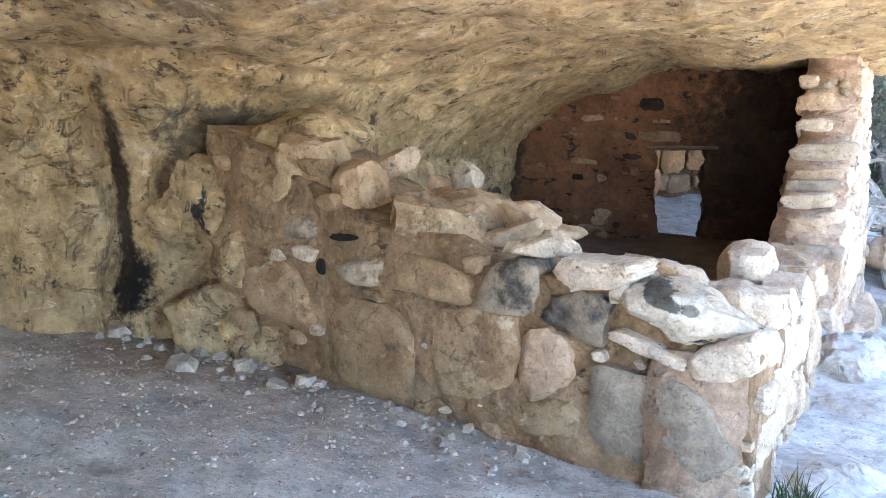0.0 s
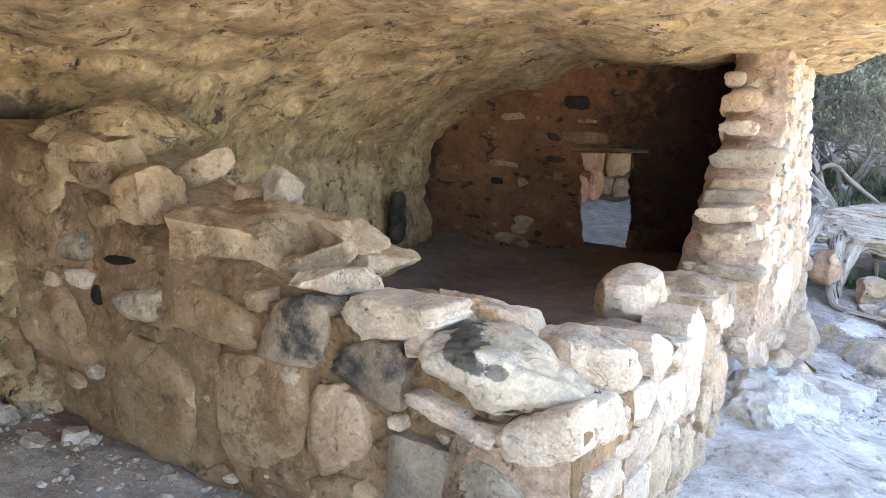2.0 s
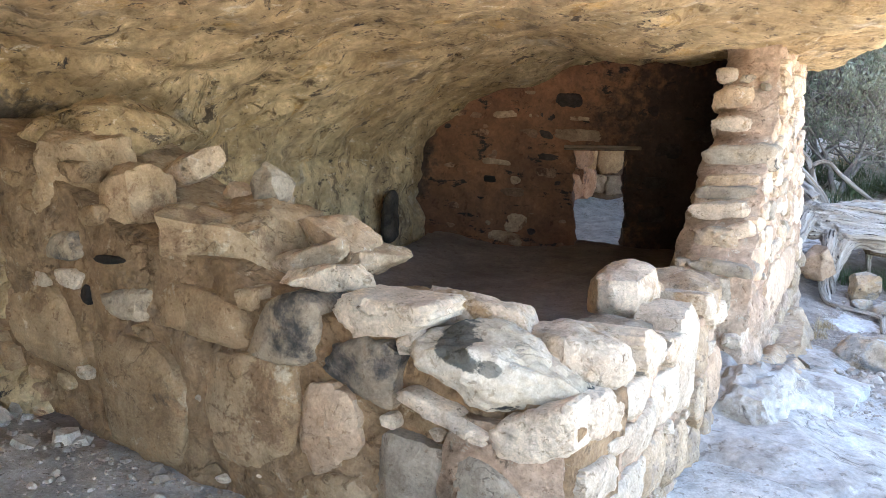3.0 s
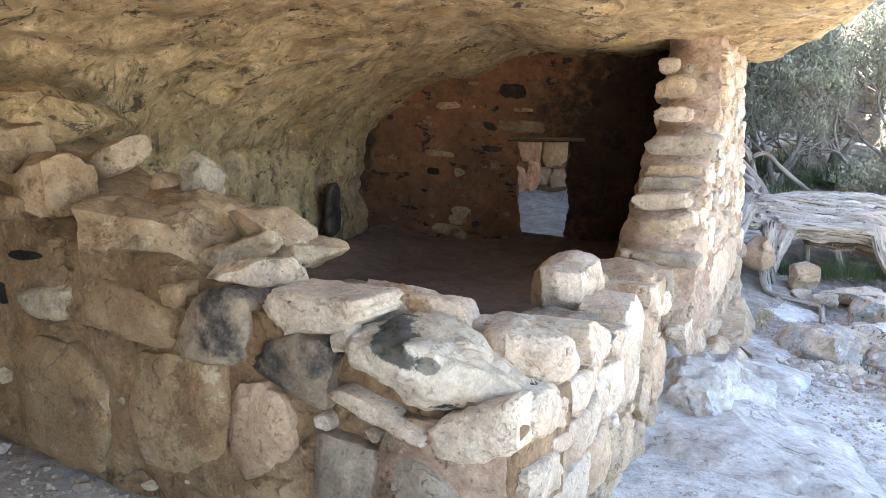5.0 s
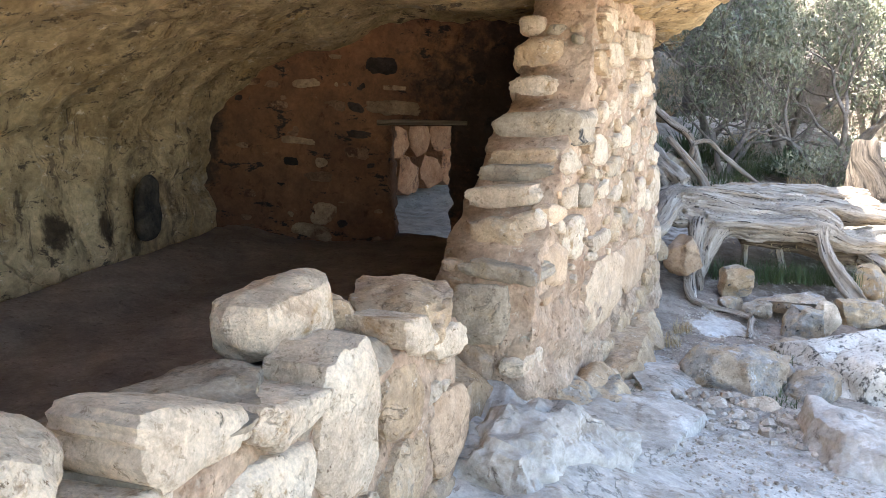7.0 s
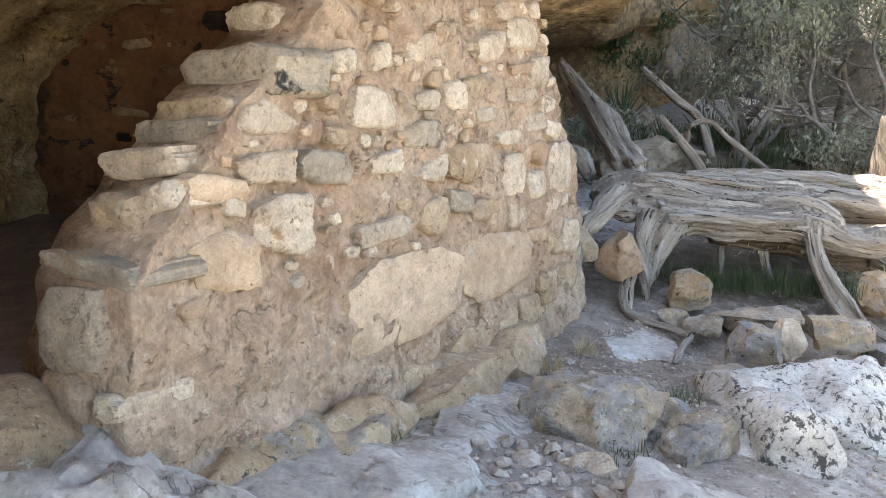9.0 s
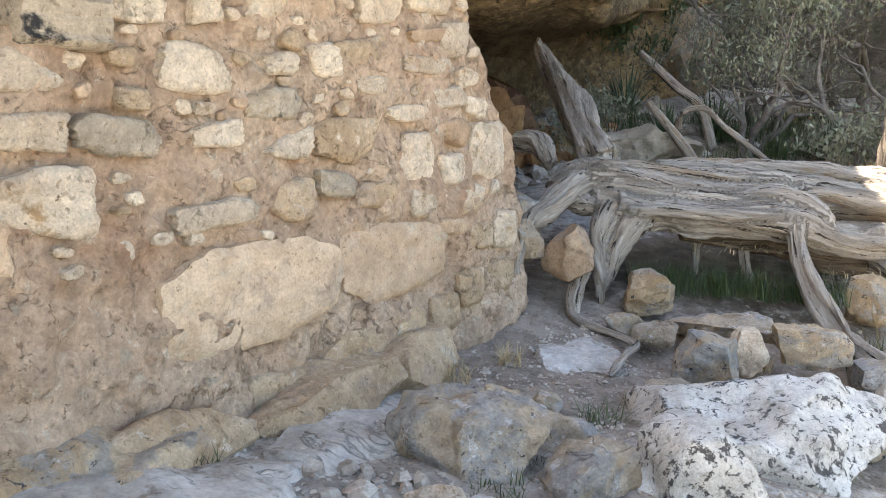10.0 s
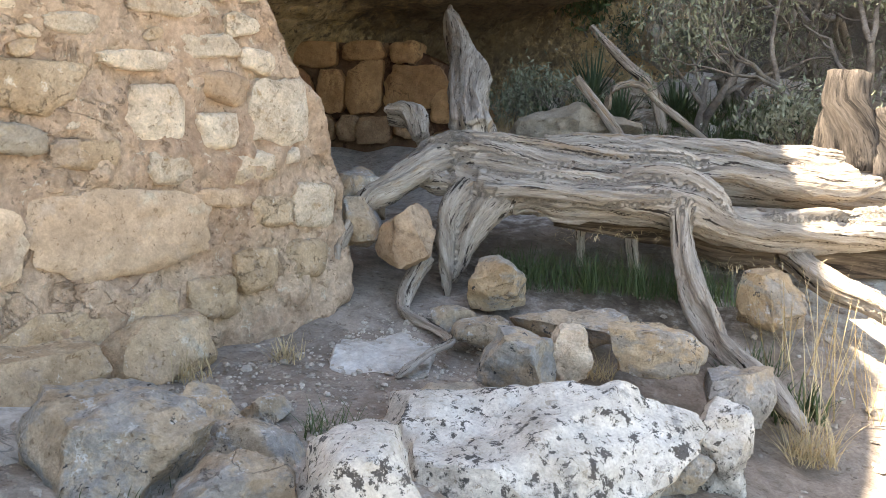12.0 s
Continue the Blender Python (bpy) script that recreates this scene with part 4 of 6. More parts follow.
laid(wall_back, BACK, taken, [
    (1.20, 1.18, 0.19, 0.06, "b", 6, 0.0, 0.02, 0.10), (1.50, 1.55, 0.17, 0.035, "P", 2, 0.0, 0.0, -0.08), (1.05, 1.79, 0.14, 0.03, "P", 5, 0.01, 0.04, -0.05),
    (0.99, 1.41, 0.21, 0.08, "p", 3, 0.01, 0.04, 0.04), (1.19, 1.03, 0.21, 0.10, "p", 2, 0.0, 0.03, -0.03), (0.87, 0.84, 0.21, 0.08, "p", 2, 0.0, 0.03, -0.03),
    (0.56, 1.41, 0.17, 0.07, "p", 3, -0.03, 0.0, 0.0), (2.13, 1.63, 0.21, 0.11, "b", 4, -0.07, 0.0, 0.07), (2.21, 0.95, 0.21, 0.10, "b", 1, -0.03, 0.0, 0.0)], -0.018, 0.1)
laid(wall_back, BACK, taken, [(2.3, 1.25, 0.3, 0.14, "b", 0, 0.0, 0.0, 0.0), (2.2, 0.65, 0.26, 0.16, "b", 0, 0.1, 0.0, 0.0), (2.6, 1.4, 0.3, 0.12, "b", 0, 0.0, 0.0, 0.0)], -0.018, 0.1)
chinks(wall_back, BACK, taken, 0.2, 1.4, 0.3, 1.8, 18, 9, "ppPb", (0.05, 0.14))
lintel = tube([(1.36, -0.02, 0.0, 0.022), (1.7, -0.02, 0.005, 0.024), (2.08, -0.02, 0.0, 0.02)], 8, 0.06)
lintel = part("lintel", lintel, BARK, wall_back, "dark wooden lintel over the doorway")
lintel.matrix_basis = Matrix.Translation(BACK.place(0, 1.275, 0.0)) @ BACK.turn()

# ---- room floors ----
def room_floor():
    rows = []
    for i in range(60):
        b = i / 59
        row = []
        for j in range(50):
            a = j / 49
            left, right = Vector((-0.9 + 1.9 * b, 4.5 + 5.2 * b, 0)), Vector((1.0 + 2.9 * b, 3.6 + 5.5 * b, 0))
            p = left.lerp(right, a)
            p.z = 0.13 + 0.20 * b + 0.03 * fbm(p * 1.5, 3) + 0.012 * fbm(p * 6, 2) + 0.10 * (1 - smoothstep(0.0, 0.25, a))
            row.append(p)
        rows.append(row)
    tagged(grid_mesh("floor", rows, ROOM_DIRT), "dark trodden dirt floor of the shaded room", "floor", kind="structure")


room_floor()


# ---- loose stones on the walls ----
def block(name, label, at, size, turn=(0, 0, 0), kind="c", seed=1, n=12, boxy=0.6, cuts=10, rough=0.05, category="rock", group="", sharp=34):
    ob = part(name, lump(*size, seed, n + 10, boxy, cuts + 6, rough * 1.3, 0.62), M[kind] if kind in M else kind, sharp=sharp)
    ob.matrix_basis = pose(*at, *turn)
    return tagged(ob, label, category, group)


CAP = "loose stones lying on the low wall"


def cap(label, u, v, back, size, turn, kind, seed, boxy=0.6, cuts=9, rough=0.04, n=12):
    """A loose stone on the front wall: along it, its height, and how far behind the wall's face its middle lies."""
    ob = block("cap_stone", label, (0, 0, 0), size, (0, 0, 0), kind, seed, n, boxy, cuts, rough, "stone", CAP)
    ob.matrix_basis = Matrix.Translation(FRONT.place(u, v, -back)) @ FRONT.turn() @ pose(0, 0, 0, *turn)


def lens_stone(label, at, size, turn, mat, seed, name="cap_stone"):
    """A flat stone that thins out to a point at both ends."""
    w, d, h = size
    off = Vector((seed, seed * 0.7, 3))
    bm = bmesh.new()
    bmesh.ops.create_cube(bm, size=2)
    bmesh.ops.subdivide_edges(bm, edges=bm.edges[:], cuts=31, use_grid_fill=True)
    for p in bm.verts:
        q = p.co * 0.35 + p.co.normalized() * 0.72
        thin = max(0.05, 1 - abs(q.x) ** 1.7) ** 0.72
        q = Vector((q.x * w / 2, q.y * d / 2 * (0.35 + 0.65 * thin), q.z * h / 2 * thin - 0.10 * h * (q.x * q.x)))
        q += p.co.normalized() * (0.022 * fbm(q * 5 + off, 4) + 0.012 * fbm(q * 17 + off, 4) - 0.012 * abs(fbm(q * 9 + off, 3)))
        p.co = q
    ob = part(name, bm, mat, sharp=34)
    ob.matrix_basis = pose(*at, *turn)
    return tagged(ob, label, "stone", CAP)


lens_stone("cream lens-shaped capstone with black lichen on the low wall", (0.99, 3.45, 0.77), (0.60, 0.34, 0.19), (10, 13, -8), M["L"], 12)
cap("pale squared stone on the stepped wall", 0.94, 0.98, 0.10, (0.33, 0.22, 0.10), (0, -10, 0), "c", 61, 0.85, 6, 0.03)
cap("tan slab lying behind a pale squared stone", 1.28, 0.97, 0.32, (0.42, 0.24, 0.10), (0, -16, 6), "t", 63, 0.7, 7, 0.04)
cap("tan wedge-ended slab on the stepped wall", 1.16, 0.96, 0.58, (0.30, 0.34, 0.11), (0, -2, -10), "t", 67, 0.6, 8, 0.04)
cap("large sloping brown capstone on the stepped wall", 1.56, 0.99, 0.30, (0.56, 0.50, 0.34), (10, 6, 34), "m", 75, 0.85, 0, 0.06, 22)
cap("broken tan slab against the large capstone", 1.24, 1.06, 0.50, (0.30, 0.3, 0.15), (4, 10, 10), "t", 72, 0.75, 0, 0.05)
cap("mud-washed squared stone set high on the stepped wall", 2.42, 1.22, 0.20, (0.44, 0.40, 0.44), (4, 4, 8), "m", 87, 0.7, -2, 0.06, 16)
cap("pale mud-washed block set high on the stepped wall", 2.06, 1.20, 0.18, (0.24, 0.26, 0.24), (4, -6, 0), "m", 88, 0.75, -2, 0.05)
cap("leaning grey-white slab on the stepped wall", 2.08, 1.29, 0.48, (0.37, 0.22, 0.12), (10, -15, 10), "t", 73, 0.5, -2, 0.03)
cap("pointed grey stone standing on the stepped wall", 1.61, 1.20, 0.50, (0.15, 0.15, 0.20), (0, 28, 20), "g", 79, 0.6, 2, 0.04)
cap("small reddish stone on the stepped wall", 1.74, 1.19, 0.46, (0.11, 0.10, 0.10), (0, 24, 0), "o", 83, 0.6, 2, 0.04)
cap("small tan stone on the stepped wall", 1.72, 1.16, 0.56, (0.26, 0.22, 0.08), (0, 0, 10), "t", 85, 0.6, 2, 0.05)
block("cap_stone", "long pale flat stone lying on the low wall", (0.94, 3.73, 0.88), (0.39, 0.22, 0.14), (6, 10, -14), "c", 24, 12, 0.5, -1, 0.06, "stone", CAP)
block("cap_stone", "pale rounded block on the corner of the low wall", (1.25, 3.64, 0.735), (0.33, 0.36, 0.20), (0, 14, 25), "c", 36, 12, 0.25, -6, 0.04, "stone", CAP)
block("cap_stone", "rounded cream boulder perched on the low side wall", (1.71, 4.86, 0.735), (0.52, 0.29, 0.21), (0, -2, 62), "c", 54, 12, 0.34, -2, 0.03, "stone", CAP)
block("cap_stone", "broad flat grey slab capping the low side wall", (1.50, 4.25, 0.62), (0.46, 0.72, 0.16), (0, 4, -28), "g", 51, 12, 0.7, 8, 0.04, "stone", CAP)
block("cap_stone", "flat grey slab capping the low side wall", (1.80, 4.80, 0.58), (0.46, 0.62, 0.14), (0, 3, -28), "g", 53, 10, 0.75, 8, 0.04, "stone", CAP)
block("cap_stone", "broken tan stone on the end of the side wall", (2.10, 5.30, 0.62), (0.46, 0.50, 0.18), (4, 0, -28), "t", 57, 10, 0.65, 9, 0.05, "stone", CAP)
block("cap_stone", "small tan stone on the side wall", (1.86, 5.10, 0.68), (0.26, 0.24, 0.16), (0, 0, 10), "t", 59, 8, 0.5, 8, 0.05, "stone", CAP)
tagged(lens_stone("jutting tan rock shelf on the alcove wall", (-0.74, 5.06, 1.46), (0.80, 0.66, 0.26), (0, -2, 20), CLIFF, 89, "rock_outcrop"), category="rock", group="rock lumps of the alcove wall")

for i, (at, size) in enumerate((((-1.32, 4.86, 0.42), (0.5, 0.42, 0.55)), ((-1.38, 4.98, 1.02), (0.5, 0.4, 0.6)), ((-1.12, 4.84, 0.78), (0.42, 0.36, 0.4)), ((-1.05, 4.72, 0.28), (0.46, 0.3, 0.3)))):
    block("rock_outcrop", "tan rock lump where wall and cliff meet", at, size, (0, 6 * i, -20), CLIFF, 95 + i, 12, 0.5, 9, 0.07, "rock")

block("wall_plug", "dark oval stone plug in the alcove's rock wall", (0.50, 8.43, 0.68), (0.12, 0.24, 0.42), (0, 0, -24), material("dark_plug", (0.03, 0.026, 0.022), (0.10, 0.08, 0.06), 6.0, bump=0.8), 97, 8, 0.2, -4, 0.04, "stone")

# ---- rock ledges beside the trail ----
block("ledge_rock", "rough grey ledge rock at the foot of the tall wall", (2.75, 5.78, -0.16), (0.82, 1.15, 0.46), (0, 5, -28), LEDGE, 201, 26, 0.7, 6, 0.10)
block("ledge_rock", "rough tan ledge under the tall wall", (3.10, 6.60, -0.34), (0.52, 1.8, 0.42), (0, 8, -28), "q", 205, 20, 0.7, 9, 0.07)
block("bedrock_slab", "smooth pale bedrock slab along the trail", (2.65, 4.95, -0.40), (1.15, 2.6, 0.62), (0, 7, -30), LEDGE, 211, 24, 0.75, 5, 0.03)
block("bedrock_slab", "smooth pale bedrock slab along the trail", (3.38, 6.45, -0.44), (0.80, 2.1, 0.44), (0, 6, -24), LEDGE, 213, 24, 0.75, 4, 0.03)
block("bedrock_slab", "bluish-white bedrock slab at the wall's corner", (1.75, 3.75, -0.22), (0.9, 1.3, 0.5), (0, 5, -30), LEDGE, 217, 18, 0.7, 9, 0.03)
block("paving_slab", "flat grey paving slab on the trail", (3.95, 7.55, -0.365), (0.42, 0.98, 0.14), (0, 5, -6), LEDGE, 223, 16, 0.85, 2, 0.02, "slab")
block("paving_slab", "pale worn stone flush in the dirt", (4.93, 9.14, -0.418), (0.50, 0.82, 0.10), (3, 3, 8), LEDGE, 227, 16, 0.6, 4, 0.03, "slab")
for i, (u, w) in enumerate(((4.3, 1.0), (5.2, 0.9), (5.9, 0.6))):
    b = SIDE.place(u, -0.30, 0.10)
    block("footing_stone", "long tan footing stone under the tall wall", tuple(b), (0.40, w, 0.34), (0, 4, -28), "t", 231 + i, 14, 0.75, 8, 0.04, "stone")

sill = SIDE.place(2.92, -0.05, -0.36)
block("threshold_stone", "rough tan ledge stone at the gap into the room", tuple(sill), (0.80, 1.25, 0.50), (0, 2, -28), "t", 241, 14, 0.8, 8, 0.04, "stone")

# ---- rocks by the trail ----
TRAIL = "rocks beside the trail"
block("boulder", "large white boulder speckled with black lichen", (5.72, 8.20, -0.68), (1.12, 0.95, 0.92), (14, 10, 12), "l", 303, 26, 0.45, 3, 0.05, "boulder", TRAIL)
block("boulder", "smaller white lichen-speckled boulder", (5.32, 7.46, -0.56), (0.46, 0.52, 0.70), (0, -6, 25), "l", 308, 18, 0.4, 4, 0.05, "boulder", TRAIL)
block("rock", "brown angular rock beside the trail", (4.42, 7.50, -0.37), (0.66, 0.46, 0.40), (0, 8, -38), "r", 312, 18, 0.8, 2, 0.06, "rock", TRAIL)
block("rock", "small cream rock beside the trail", (4.55, 7.92, -0.38), (0.28, 0.24, 0.22), (0, 10, 0), "q", 313, 10, 0.5, 8, 0.05, "rock", TRAIL)
block("rock", "grey angular rock beside the trail", (4.82, 7.70, -0.46), (0.36, 0.32, 0.26), (0, 20, 20), "r", 317, 12, 0.5, 9, 0.05, "rock", TRAIL)
block("rock", "grey angular rock in the grass", (4.90, 7.34, -0.40), (0.38, 0.26, 0.24), (0, -14, 30), "r", 319, 12, 0.75, 3, 0.05, "rock", TRAIL)
block("rock", "low grey rock beside the trail", (4.72, 8.06, -0.40), (0.2, 0.18, 0.14), (0, 0, 0), "r", 321, 8, 0.5, 9, 0.05, "rock", TRAIL)
block("rock", "white rock at the trail's edge", (4.58, 6.42, -0.44), (0.66, 1.05, 0.40), (0, 4, -20), LEDGE, 323, 18, 0.7, 3, 0.05, "rock", TRAIL)
block("rock", "grey rock at the trail's edge", (4.36, 6.98, -0.40), (0.30, 0.14, 0.12), (0, 0, -30), "c", 325, 12, 0.5, 9, 0.05, "rock", TRAIL)
block("rock", "rounded tan rock under the fallen tree", (5.42, 9.68, -0.16), (0.34, 0.30, 0.29), (0, 0, 0), "q", 334, 12, 0.55, 9, 0.05, "rock", TRAIL)
block("rock", "flat pale rock in the grass", (5.84, 9.45, -0.31), (0.64, 0.42, 0.17), (0, 0, -8), "r", 333, 14, 0.5, 9, 0.05, "rock", TRAIL)
block("rock", "grey lichen-covered rock by the trail", (5.66, 8.84, -0.36), (0.38, 0.30, 0.28), (0, 8, -20), "r", 337, 14, 0.6, 3, 0.05, "rock", TRAIL)
block("rock", "flat pale stone lying in the dirt", (5.34, 8.50, -0.45), (0.36, 0.24, 0.14), (0, 6, 20), "g", 336, 10, 0.7, 4, 0.05, "rock", TRAIL)
block("rock", "small cream rock standing upright", (5.86, 8.92, -0.33), (0.20, 0.16, 0.25), (0, 10, 0), "c", 339, 10, 0.5, 9, 0.05, "rock", TRAIL)
block("rock", "ochre and grey block of limestone", (6.26, 9.08, -0.33), (0.40, 0.30, 0.24), (0, 4, -10), "q", 341, 12, 0.6, 9, 0.05, "rock", TRAIL)
block("rock", "low tan rock beside the trail", (5.22, 9.38, -0.30), (0.25, 0.2, 0.13), (0, 0, 10), "r", 343, 8, 0.4, 7, 0.04, "rock", TRAIL)
block("rock", "low grey rock beside the trail", (5.40, 9.22, -0.32), (0.28, 0.2, 0.14), (0, 0, 10), "r", 347, 10, 0.4, 7, 0.04, "rock", TRAIL)
block("rock", "white sunlit rock on the bank", (6.50, 8.52, -0.58), (0.26, 0.24, 0.38), (0, 10, 15), "l", 349, 12, 0.5, 9, 0.05, "rock", TRAIL)
block("rock", "pale rock on the dirt bank", (6.16, 8.66, -0.56), (0.38, 0.3, 0.22), (0, 0, -10), "l", 353, 12, 0.5, 9, 0.05, "rock", TRAIL)
block("rock", "tan rock on the dirt bank", (6.32, 8.40, -0.66), (0.26, 0.22, 0.2), (0, 0, 20), "r", 357, 10, 0.5, 9, 0.05, "rock", TRAIL)
block("rock", "tan rock below the low branch", (6.62, 9.05, -0.50), (0.30, 0.26, 0.3), (0, 10, 0), "r", 359, 12, 0.5, 9, 0.05, "rock", TRAIL)
block("rock", "tan block behind dry weeds", (6.92, 10.0, -0.26), (0.36, 0.30, 0.32), (0, 6, 12), "q", 361, 12, 0.5, 9, 0.05, "rock", TRAIL)
block("rock", "ochre block wedged under the tree's roots", (4.90, 9.72, 0.09), (0.32, 0.32, 0.36), (0, 22, 10), "o", 367, 12, 0.6, 9, 0.04, "rock")
block("rock", "grey block between wall and roots", (4.62, 9.75, 0.14), (0.26, 0.3, 0.3), (0, 10, 0), "r", 371, 10, 0.6, 9, 0.04, "rock")
block("rock", "grey block at the end of the tall wall", (4.52, 9.98, 0.28), (0.42, 0.34, 0.30), (0, 0, -10), "r", 373, 10, 0.65, 9, 0.04, "rock")
block("rock", "grey hillside boulder behind the fallen tree", (5.70, 12.8, 0.62), (1.1, 0.8, 0.42), (0, 0, 0), "g", 379, 14, 0.5, 9, 0.06, "rock")


# tumbled stones between the farther room and the slope
rnd = random.Random(12)
for i in range(26):
    x, y = rnd.uniform(4.35, 5.6), rnd.uniform(12.9, 15.0)
    w = rnd.uniform(0.14, 0.38)
    block("rock", "tumbled reddish stone fallen from the farther wall", (x, y, ground_z(x, y) + 0.10 * w + 0.02), (w, w * rnd.uniform(0.6, 1), w * rnd.uniform(0.4, 0.75)), (rnd.uniform(-15, 15), rnd.uniform(-20, 20), rnd.uniform(0, 180)), SLAB_O if rnd.random() < 0.55 else "q", 900 + i, 2, 0.6, 6, 0.05, "rock", "tumbled stones under the overhang")
for x, y, w in ((6.35, 12.75, 0.24), (5.95, 13.1, 0.16), (6.6, 12.9, 0.2), (5.5, 13.4, 0.2), (6.9, 13.6, 0.3), (5.3, 12.3, 0.22)):
    block("rock", "small pale stone on the grassy slope", (x, y, ground_z(x, y) + 0.08 * w + 0.03), (w, w * 0.8, w * 0.6), (0, 8, 40 * x), "l", int(950 + 10 * x), 4, 0.5, 7, 0.05, "rock", "pale stones on the slope")


def scatter(name, label, count, seed, area, size, mat, clear=()):
    """Loose small stones lying on the ground in one mesh."""
    rnd = random.Random(seed)
    verts, faces = [], []
    while count:
        x, y = area(rnd)
        s = rnd.uniform(*size) * (0.5 + rnd.random() ** 3)
        z = ground_z(x, y) + 0.035 * fbm(Vector((x, y, 0)) * 0.9, 3) + 0.014 * fbm(Vector((x, y, 0)) * 4.0, 3) + 0.12 * fbm(Vector((x, y, 0)) * 0.5, 3) * smoothstep(6.2, 8, x) + 0.10 * fbm(Vector((x, y, 0)) * 1.4, 3) * smoothstep(10.5, 12.5, y)
        k = len(verts)
        turn = Euler((rnd.uniform(-0.4, 0.4), rnd.uniform(-0.4, 0.4), rnd.uniform(0, 6.3))).to_matrix()
        flat, wide = rnd.uniform(0.45, 0.8), rnd.uniform(0.6, 1.0)
        for ring, up in ((1.0, 0.0), (rnd.uniform(0.55, 0.8), flat)):
            for q in range(6):
                r = ring * rnd.uniform(0.78, 1.15)
                v = turn @ Vector((math.cos(q * 1.047) * r, math.sin(q * 1.047) * r * wide, up * rnd.uniform(0.75, 1.15))) * s
                verts.append((x + v.x, y + v.y, z + s * 0.05 + v.z))
        verts.append((x, y, z - 0.5 * s))
        faces += [(k + q, k + (q + 1) % 6, k + 6 + (q + 1) % 6, k + 6 + q) for q in range(6)]
        faces += [tuple(k + 6 + q for q in range(6))] + [(k + (q + 1) % 6, k + q, k + 12) for q in range(6)]
        count -= 1
    me = bpy.data.meshes.new(name)
    me.from_pydata(verts, [], faces)
    me.materials.append(mat)
    return tagged(new(name, me), label, "gravel", kind="stuff")


def along_trail(rnd):
    t = rnd.random()
    c = SIDE.place(2.6 + 4.8 * t, 0, 0.25 + rnd.random() ** 1.3 * 1.9)
    return c.x, c.y


scatter("gravel", "pale gravel and chips scattered along the trail", 5200, 1, along_trail, (0.004, 0.015), GRAVEL)
scatter("gravel", "small stones strewn along the trail", 700, 9, along_trail, (0.008, 0.022), GRAVEL)
scatter("gravel", "fine pebbles on the dirt before the low wall", 9000, 2, lambda r: (r.uniform(-3.2, 1.0), r.uniform(2.2, 4.9)), (0.003, 0.012), GRAVEL)
scatter("gravel", "stone rubble at the foot of the low wall", 130, 3, lambda r: (lambda u: tuple(FRONT.place(u, 0, 0.05 + r.random() ** 2 * 0.35))[:2])(r.uniform(0.8, 3.2)), (0.012, 0.045), GRAVEL)
scatter("gravel", "rubble on the slope behind the fallen tree", 520, 4, lambda r: (r.uniform(4.4, 6.4), r.uniform(12.5, 16)), (0.04, 0.14), GRAVEL)
scatter("gravel", "fallen stones where the low wall meets the cliff", 34, 8, lambda r: tuple(FRONT.place(r.uniform(1.9, 3.4), 0, 0.06 + r.random() * 0.4))[:2], (0.03, 0.075), GRAVEL)
scatter("gravel", "loose stones between trail and ledge", 90, 6, lambda r: (r.uniform(3.85, 4.5), r.uniform(6.3, 7.2)), (0.025, 0.055), GRAVEL)
scatter("gravel", "loose stones among the trail rocks", 420, 7, lambda r: (r.uniform(4.3, 6.2), r.uniform(7.3, 9.6)), (0.006, 0.024), GRAVEL)
scatter("gravel", "stones on the sunny bank", 300, 5, lambda r: (r.uniform(5.6, 8.4), r.uniform(7.6, 10.2)), (0.008, 0.032), GRAVEL)


# ---- fallen tree ----
def grain_tube(points, sides, seed, step=0.04):
    """A limb along smooth points (x, y, z, radius): its points, faces, and at each point the place within the grain (across, across, along)."""
    pts = [Vector(p) for p in points]
    pts = [pts[0] * 2 - pts[1]] + pts + [pts[-1] * 2 - pts[-2]]
    line = []
    for i in range(1, len(pts) - 2):
        a, b, c, d = pts[i - 1:i + 3]
        steps = max(2, int((Vector(c[:3]) - Vector(b[:3])).length / step))
        for j in range(steps):
            t = j / steps
            line.append(0.5 * (2 * b + (c - a) * t + (2 * a - 5 * b + 4 * c - d) * t * t + (3 * b - a - 3 * c + d) * t ** 3))
    line.append(pts[-2])
    verts, faces, grain, along, o = [], [], [], 0.0, seed * 7.3
    for i, p in enumerate(line):
        c = Vector(p[:3])
        nxt, prv = Vector(line[min(i + 1, len(line) - 1)][:3]), Vector(line[max(i - 1, 0)][:3])
        way = (nxt - prv).normalized()
        side = way.cross(Vector((0.13, 0.2, 1)))
        side = (side if side.length > 0.2 else way.cross(Vector((1, 0, 0)))).normalized()
        up = side.cross(way)
        along += (c - prv).length
        r = max(p[3], 0.006)
        for k in range(sides):
            a = 2 * math.pi * k / sides
            b = a + 0.7 * along
            bulge = 1 + 0.34 * fbm(Vector((math.cos(b) * 1.3 + o, math.sin(b) * 1.3, along * 0.9)), 3) + 0.12 * fbm(Vector((o, along * 1.7, 0)), 2)
            verts.append(c + (side * math.cos(a) + up * math.sin(a)) * r * bulge)
            grain.append(Vector((math.cos(b) * r + o, math.sin(b) * r, along)))
    for i in range(len(line) - 1):
        for k in range(sides):
            j = (k + 1) % sides
            faces.append((i * sides + k, i * sides + j, (i + 1) * sides + j, (i + 1) * sides + k))
    faces += [tuple(range(sides))[::-1], tuple(len(verts) - sides + k for k in range(sides))]
    return verts, faces, grain


